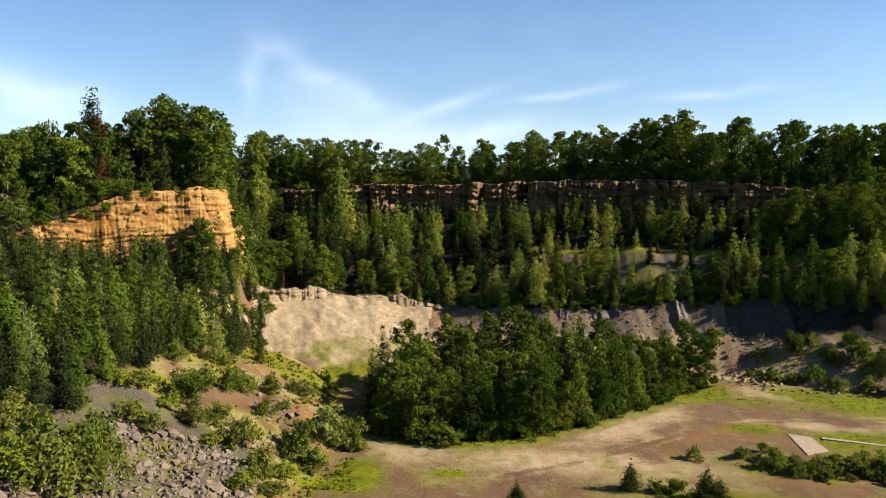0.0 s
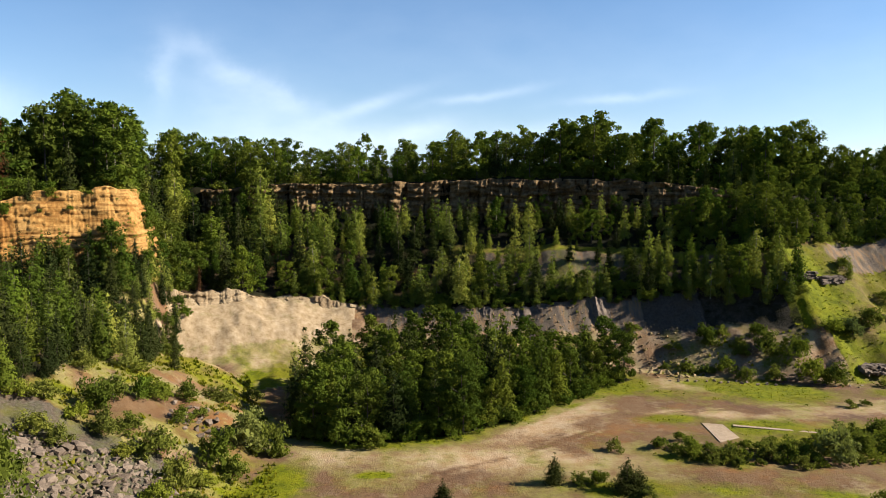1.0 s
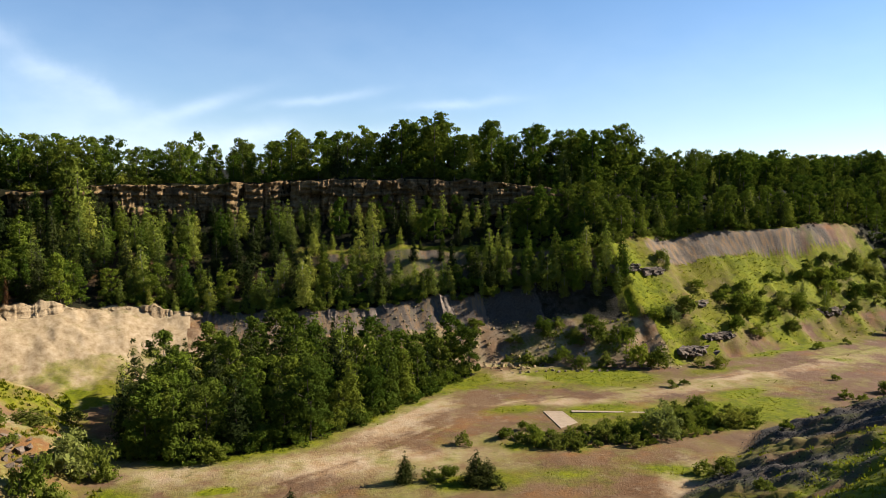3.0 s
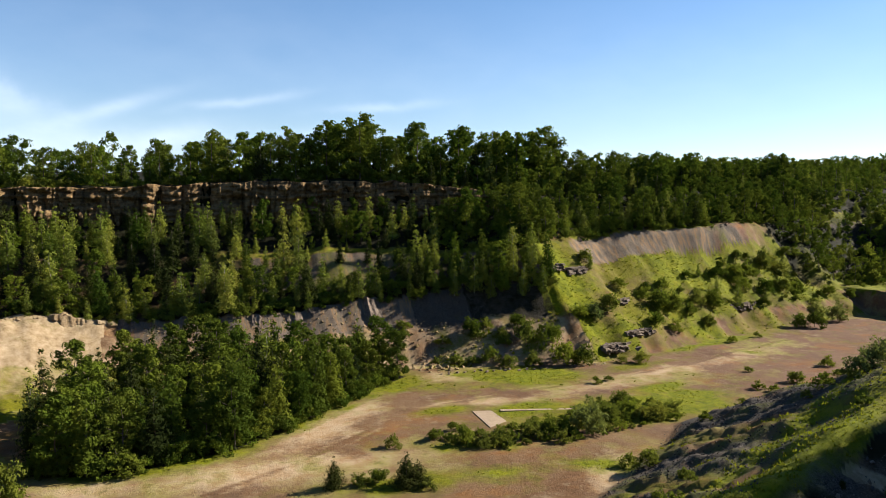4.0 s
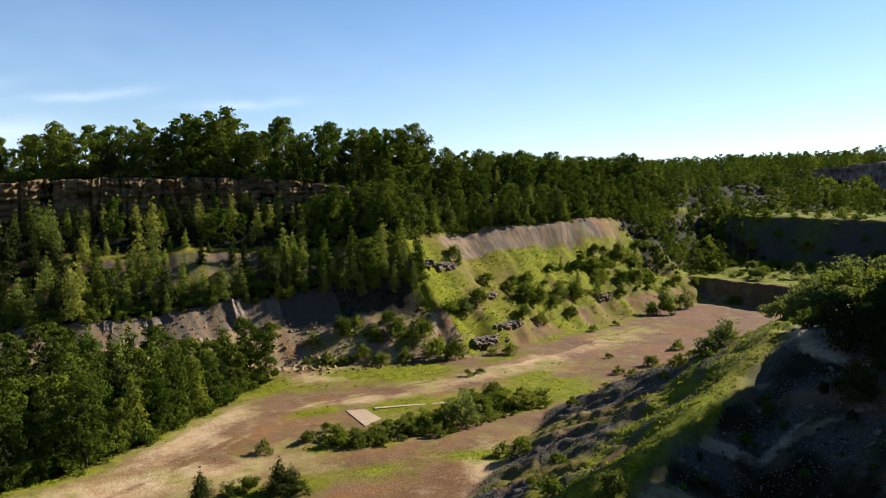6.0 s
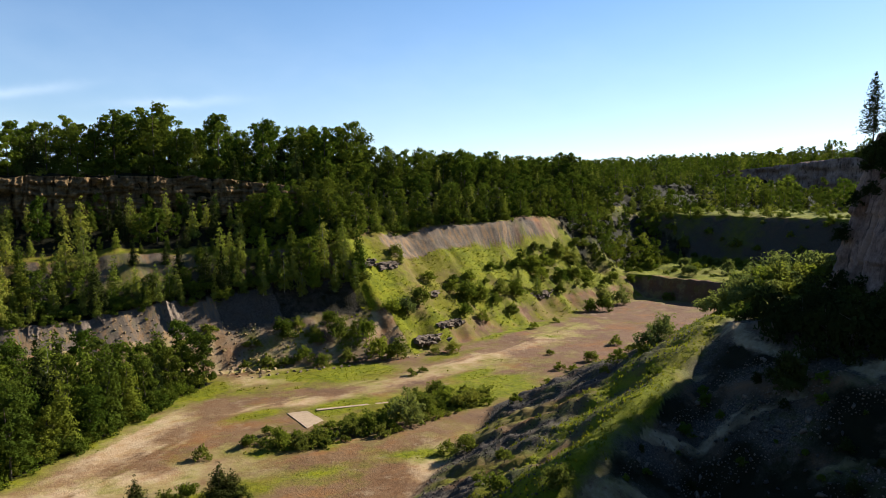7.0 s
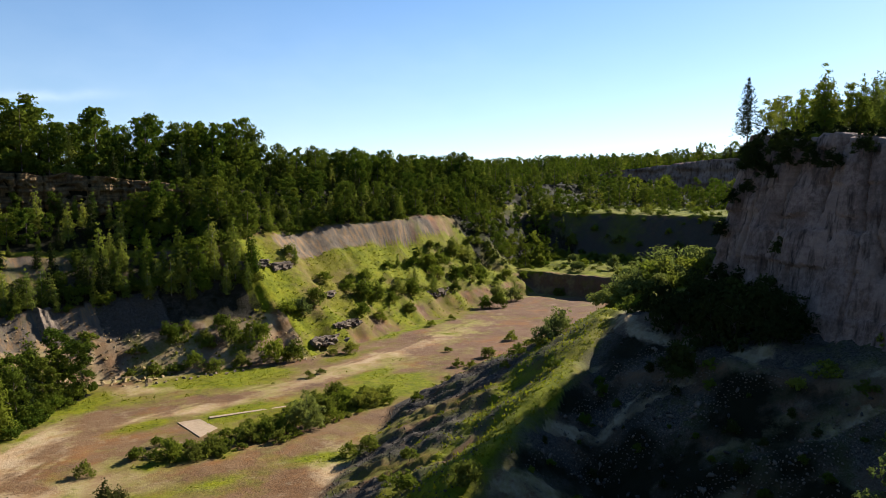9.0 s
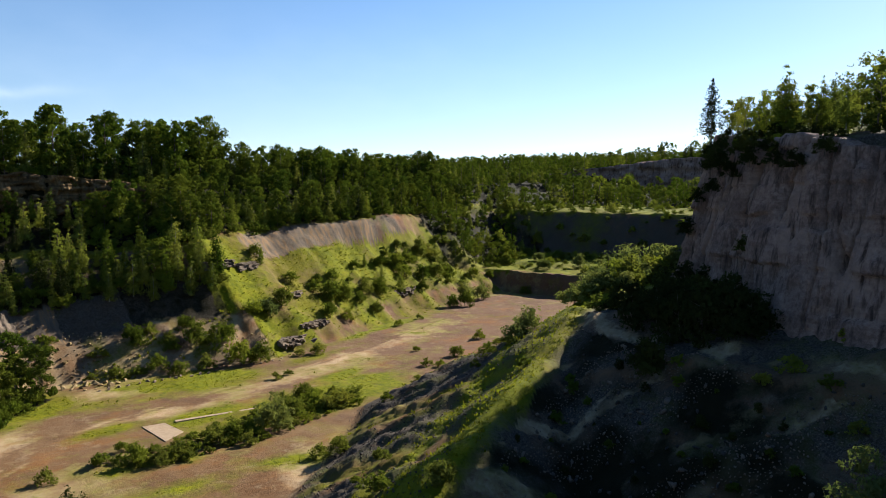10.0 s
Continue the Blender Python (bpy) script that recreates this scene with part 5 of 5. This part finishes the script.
HEIGHTS = {"broad": 14.0, "green": 5.0, "spruce": 5.2, "shrub": 2.6, "bush": 5.0, "shade_bush": 5.0, "willow": 5.0, "slim": 10.0, "pine": 11.0}
WORDS = {"broad": "leafy broad green tree", "green": "leafy bright green bush", "spruce": "young dark green spruce", "shrub": "low green shrub", "bush": "dense dark green bush", "shade_bush": "dense bush darkened for shade", "willow": "pale grey-green willow bush", "slim": "slender light green birch", "pine": "dark green conifer"}
for listed, where in ((FLOOR_PLANTS, "on the quarry floor"), (BANK_PLANTS, "on the stony bank"), (TOE_PLANTS, "at the foot of the back wall"), (SLOPE_PLANTS, "on the green slope"),
                      (EAST_PLANTS, "at the east end of the quarry"), (HILL_PLANTS, "on the stony hillside"), (HILL_SHRUBS, "on the grassy hillside"), (CLIFF_FOOT_PLANTS, "below the near cliff")):
    for x, y, h, key in listed:
        h *= 0.85 if listed is not TOE_PLANTS else 0.75
        if key == "shrub" and h > 2.8 or key == "bush" and listed in (FLOOR_PLANTS, TOE_PLANTS, SLOPE_PLANTS, EAST_PLANTS, HILL_PLANTS, HILL_SHRUBS) and pick.random() < 0.7:
            key = "green"
        # bushes at the cliff foot get the darker leaves, for the shade there
        if key == "bush" and listed is CLIFF_FOOT_PLANTS:
            key = "shade_bush"
        if key == "bush" and h > 6.5:
            key = "broad"
        if h > 6 and listed in (SLOPE_PLANTS, EAST_PLANTS):
            h *= 0.8 if h < 9 else 0.6
        plant(key, x, y, h / HEIGHTS[key] / (0.95 if key != "shrub" else 0.9), WORDS[key] + " " + where, "plants " + where, rs=pick, slim=1.25 if key == "spruce" else 1.0 if h < 4 else 0.85)
for x, y in scatter([(128, 146), (165, 150), (205, 154), (205, 163), (160, 159), (128, 153)], 4.5, 73):
    plant(pick.choice(["green", "green", "bush", "shrub", "slim"]), x, y, pick.uniform(0.35, 0.85), "leafy bush on the green slope", "bushes of the green slope", rs=pick)
for x, y in scatter([(160, 161), (205, 164), (206, 170), (178, 164)], 5.0, 80):
    plant(pick.choice(["green", "bush", "green", "shrub"]), x, y, pick.uniform(0.4, 0.95), "leafy bush near the top of the green slope", "bushes of the upper slope", rs=pick)
for x, y in scatter([(45, 104), (52, 96), (66, 94), (86, 95), (92, 101), (84, 108), (62, 103)], 2.2, 10):
    plant("shrub", x, y, pick.uniform(0.3, 0.95), "low green shrub on the grassy island", "shrubs of the island", rs=pick)

for x, y in scatter([(74, 158), (92, 150.5), (96, 150), (97, 156), (76, 164)], 3.0, 78):
    plant(pick.choice(["slim", "slim", "spire"]), x, y, pick.uniform(0.55, 0.95), "green tree crowding the end of the bench", "trees at the end of the bench", rs=pick)
for x, y in scatter([(44, 162), (58, 152), (80, 143), (96, 137), (96, 142), (80, 149), (60, 157), (46, 165)], 6.0, 67):
    plant(pick.choice(["green", "green", "shrub"]), x, y, pick.uniform(0.4, 0.75), "leafy bush at the foot of the marl face", "bushes at the marl face", rs=pick)


def tussocks(name, spots, label):
    """Many tufts of grass blades, joined."""
    rs = np.random.default_rng(len(spots))
    p = np.array(spots)
    z = land(p[:, 0], p[:, 1])
    n, blades = len(p), 6
    c = np.repeat(np.c_[p[:, :2], z - 0.05], blades, 0) + np.c_[rs.normal(0, 0.22, (n * blades, 2)), np.zeros(n * blades)]
    h = np.repeat(p[:, 2], blades)[:, None] * rs.uniform(0.6, 1.3, (n * blades, 1))
    an = rs.uniform(0, 6.28, n * blades)
    side = np.stack([np.cos(an), np.sin(an), 0 * an], 1) * h * 0.45
    tip = c + np.c_[rs.normal(0, 0.25, (n * blades, 2)) * h, h]
    v = np.stack([c - side, c + side, tip], 1).reshape(-1, 3)
    me = mesh_from(name, v, np.arange(3 * n * blades).reshape(-1, 3), M_TUFT, (("tint", np.repeat(rs.random(n), blades * 3)),))
    return tagged(new(name, me), label, "grass", kind="stuff")


def grassy(poly, gap, seed, least=0.6, most=6000, lo=0.25, hi=0.6):
    got = scatter(poly, gap, seed, tries=30000, most=most)
    p = np.array(got)
    g = covers(p[:, 0], p[:, 1], land(p[:, 0], p[:, 1]))[0] + 0.25 * ripple(p[:, 0], p[:, 1], 3, 50)
    return [(x, y, pick.uniform(lo, hi)) for (x, y), v in zip(got, g) if v > least]


tussocks("slope_grass", grassy([(94, 134), (123, 138), (205, 148), (212, 160), (165, 166), (123, 166), (97, 158)], 1.0, 61, lo=0.18, hi=0.42), "rough yellow-green grass on the slope")
tussocks("floor_grass", grassy([(-14, 108), (10, 92), (40, 84), (64, 80), (110, 110), (200, 140), (120, 136), (60, 143), (30, 124), (0, 109)], 0.8, 62, 0.85, lo=0.12, hi=0.28), "patchy grass on the quarry floor")
tussocks("bank_grass", grassy([(36, 42), (98, 55), (125, 66), (128, 84), (86, 92), (60, 77)], 0.6, 63, 0.7, lo=0.12, hi=0.32), "grass along the spine of the bank")
tussocks("hill_grass", grassy([(-12, 92), (-14, 112), (-24, 146), (-42, 150), (-52, 100), (-50, 80), (-20, 82)], 0.8, 64, 0.5), "rough grass on the hillside")
tussocks("rubble_grass", grassy([(30, 158), (58, 146), (100, 133), (100, 145), (60, 158), (30, 166)], 0.8, 65, 0.5), "weeds among the rubble")

# ---- stones ----


def stone_mesh(seed):
    rs = np.random.default_rng(seed)
    bm = bmesh.new()
    for q in rs.normal(0, 1, (13, 3)):
        q = q / np.linalg.norm(q) * rs.uniform(0.75, 1.0)
        bm.verts.new((q[0] * 0.62, q[1] * 0.5, q[2] * 0.4))
    bmesh.ops.convex_hull(bm, input=bm.verts[:])
    for loose in [v for v in bm.verts if not v.link_faces]:
        bm.verts.remove(loose)
    bmesh.ops.triangulate(bm, faces=bm.faces[:])
    me = bpy.data.meshes.new("boulder")
    bm.to_mesh(me)
    bm.free()
    me.materials.append(M_STONE)
    return me


STONES = [stone_mesh(i) for i in range(8)]
STONE_SHAPES = [(np.array([v.co for v in m.vertices]), np.array([p.vertices for p in m.polygons])) for m in STONES]


def boulder(x, y, size, label, group):
    ob = new("boulder", STONES[pick.randrange(8)])
    ob.matrix_basis = Matrix.LocRotScale((x, y, ground_z(x, y) + size * 0.12), Euler((pick.uniform(-0.5, 0.5), pick.uniform(-0.5, 0.5), pick.uniform(0, 6.28))), (size, size * pick.uniform(0.8, 1.2), size * pick.uniform(0.8, 1.3)))
    if "ochre" in label:
        ob.material_slots[0].link = "OBJECT"
        ob.material_slots[0].material = M_RUBBLE
    return tagged(ob, label, "boulder", group)


def gravel(name, spots, label, mat=M_STONE):
    """Loose stones joined into one. spots: x, y, size."""
    rs = np.random.default_rng(len(spots))
    zs = land(np.array([q[0] for q in spots]), np.array([q[1] for q in spots]))
    vs, fs, n = [], [], 0
    for (x, y, size), z in zip(spots, zs):
        v, f = STONE_SHAPES[rs.integers(8)]
        turn = np.array(Euler(rs.uniform(-1.2, 1.2, 3)).to_matrix())
        vs.append(v @ turn.T * size * rs.uniform(0.8, 1.25, 3) + (x, y, z + size * 0.1))
        fs.append(f + n)
        n += len(v)
    return tagged(new(name, mesh_from(name, np.concatenate(vs), np.concatenate(fs), mat)), label, "stones", kind="stuff")


HEAP = [(-43, 88), (-36, 90.5), (-28.8, 93), (-24, 91), (-22, 78), (-28, 60), (-42, 58), (-40, 66), (-35, 72)]
heap = scatter(HEAP, 1.15, 41)
heap.sort(key=lambda q: (q[0] + 30) ** 2 + (q[1] - 84) ** 2)
for x, y in heap[:150]:
    boulder(x, y, pick.choice([0.8, 1.0, 1.2, 1.5, 1.9]) * pick.uniform(0.8, 1.15), "grey-pink limestone block of the boulder scree", "boulders of the scree")
gravel("scree_stones", [(x, y, pick.uniform(0.5, 1.2)) for x, y in heap[150:]] + [(x, y, pick.uniform(0.3, 0.8)) for x, y in scatter(HEAP, 0.7, 42, most=1500)], "grey loose stones of the boulder scree")
for poly, gap, lo, hi, seed, words in (([(-30, 110), (-23, 111.5), (-21, 104), (-28, 104)], 1.2, 0.7, 1.6, 43, "limestone block on the hillside"),
                                       ([(57, 160), (68, 153.5), (73, 143), (62, 139.5), (54, 150)], 1.7, 0.5, 1.5, 44, "ochre limestone block at the foot of the wall"),
                                       ([(62, 140), (100, 132), (100, 130.5), (62, 138.5)], 1.5, 0.4, 1.0, 45, "small block at the edge of the quarry floor")):
    for x, y in scatter(poly, gap, seed, most=70):
        boulder(x, y, pick.uniform(lo, hi), words, "blocks " + words.split(" ", 1)[1])
rub = [(x, y, pick.uniform(0.25, 0.7)) for x, y in scatter([(0, 166), (30, 160), (56, 150), (100, 136), (100, 140), (60, 160), (30, 166), (0, 172)], 1.0, 46, most=1400)]
gravel("scree_rim_stones", [(x, y, pick.uniform(0.2, 0.5)) for x, y in scatter([(-44, 164.6), (-20, 173), (-4, 174.8), (-4, 173.4), (-20, 171.6), (-43, 163)], 0.7, 79)], "broken ochre blocks along the scree rim", M_RUBBLE)
gravel("wall_rubble", rub, "loose yellow rubble at the foot of the back wall", M_RUBBLE)
bank_ok = lambda x, y: ground_z(x, y) > 0.3
gravel("bank_stones", [(x, y, pick.uniform(0.12, 0.36)) for x, y in scatter([(40, 44), (50, 70), (60, 78), (84, 93), (95, 70), (88, 56), (60, 50)], 0.5, 47, lambda x, y: ripple(np.array([x * 0.9 + y * 0.1]), np.array([(y - x * 0.2) * 0.15]), 4.0, 12)[0] < 0.12, tries=16000, most=5000)]
       + [(x, y, pick.uniform(0.2, 0.6)) for x, y in scatter([(38, 42), (86, 52), (78, 40), (72, 14), (50, 8), (40, 20)], 1.0, 48, lambda x, y: ripple(np.array([x]), np.array([y]), 8, 31)[0] > 0.15, tries=6000, most=1200)], "dark loose stones on the bank", M_SLATE)
gravel("shaded_scree", [(x, y, pick.uniform(0.1, 0.32) if pick.random() < 0.97 else pick.uniform(0.5, 0.9)) for x, y in scatter([(40, 40), (60, 46), (82, 49), (79, 40), (74, 24), (70, 14), (54, 10), (44, 24)], 0.3, 76,
       lambda x, y: ripple(np.array([(x + y) * 0.7]), np.array([(y - x) * 0.1]), 3.0, 23)[0] + 0.3 * pick.random() > 0.2, tries=36000, most=9000)], "grey scree streaks on the shaded bank")


def outcrop(x, y, z, length, depth, height, turn, seed, label):
    """A low ledge of broken, bedded rock."""
    rs = np.random.default_rng(seed)
    bm = bmesh.new()
    for i in range(int(length * 2.2)):
        for lay in range(3):
            q = bmesh.ops.create_cube(bm, size=1.0)["verts"]
            sx, sy, sz = rs.uniform(0.6, 1.7), rs.uniform(0.7, 1.3) * depth * (1 - 0.2 * lay), height / 3 * rs.uniform(0.8, 1.2)
            m = Matrix.LocRotScale((rs.uniform(-0.5, 0.5) * length, rs.normal(0, 0.15) * depth + lay * depth * 0.15, (lay + 0.3) * height / 3), Euler(rs.normal(0, 0.12, 3)), (sx, sy, sz))
            for v in q:
                v.co = m @ (v.co + Vector(rs.normal(0, 0.08, 3)))
    me = bpy.data.meshes.new("rock_outcrop")
    bm.to_mesh(me)
    bm.free()
    me.materials.append(M_BLUE)
    ob = new("rock_outcrop", me)
    ob.matrix_basis = pose(x, y, z - 0.3, 0, 0, turn)
    return tagged(ob, label, "rock outcrop", "rock outcrops")


for x, y, ln, dp, h, turn, sd in ((108, 137, 11, 2.0, 1.7, 12, 1), (116, 139.5, 9, 1.6, 1.3, 10, 2), (99, 153.8, 9, 1.4, 1.6, 5, 3), (108, 155, 6, 1.4, 1.6, 8, 4), (162, 150.5, 12, 1.6, 2.0, 5, 5), (118, 148.3, 5, 1.6, 1.2, 20, 6)):
    outcrop(x, y, ground_z(x, y), ln, dp, h, turn, sd, "dark bedded rock outcrop on the slope")


def slab(name, corners, thick, label):
    bm = bmesh.new()
    low = [bm.verts.new((x, y, ground_z(x, y) - 0.15)) for x, y in corners]
    high = [bm.verts.new((x, y, max(ground_z(*c) for c in corners) + thick)) for x, y in corners]
    n = len(corners)
    bm.faces.new(high)
    for i in range(n):
        bm.faces.new((low[i], low[(i + 1) % n], high[(i + 1) % n], high[i]))
    bmesh.ops.bevel(bm, geom=bm.edges[:], offset=0.03, segments=1, affect="EDGES")
    me = bpy.data.meshes.new(name)
    bm.to_mesh(me)
    bm.free()
    me.materials.append(M_CONCRETE)
    return tagged(new(name, me), label, "slab")


slab("concrete_slab", [(55.8, 105.4), (59.9, 107.0), (60.3, 113.2), (57.0, 114.4)], 0.05, "pale square concrete slab lying in the floor")
slab("concrete_strip", [(61.5, 112.0), (74, 107.2), (74.2, 107.8), (61.8, 112.8)], 0.03, "narrow pale concrete strip beside the slab")
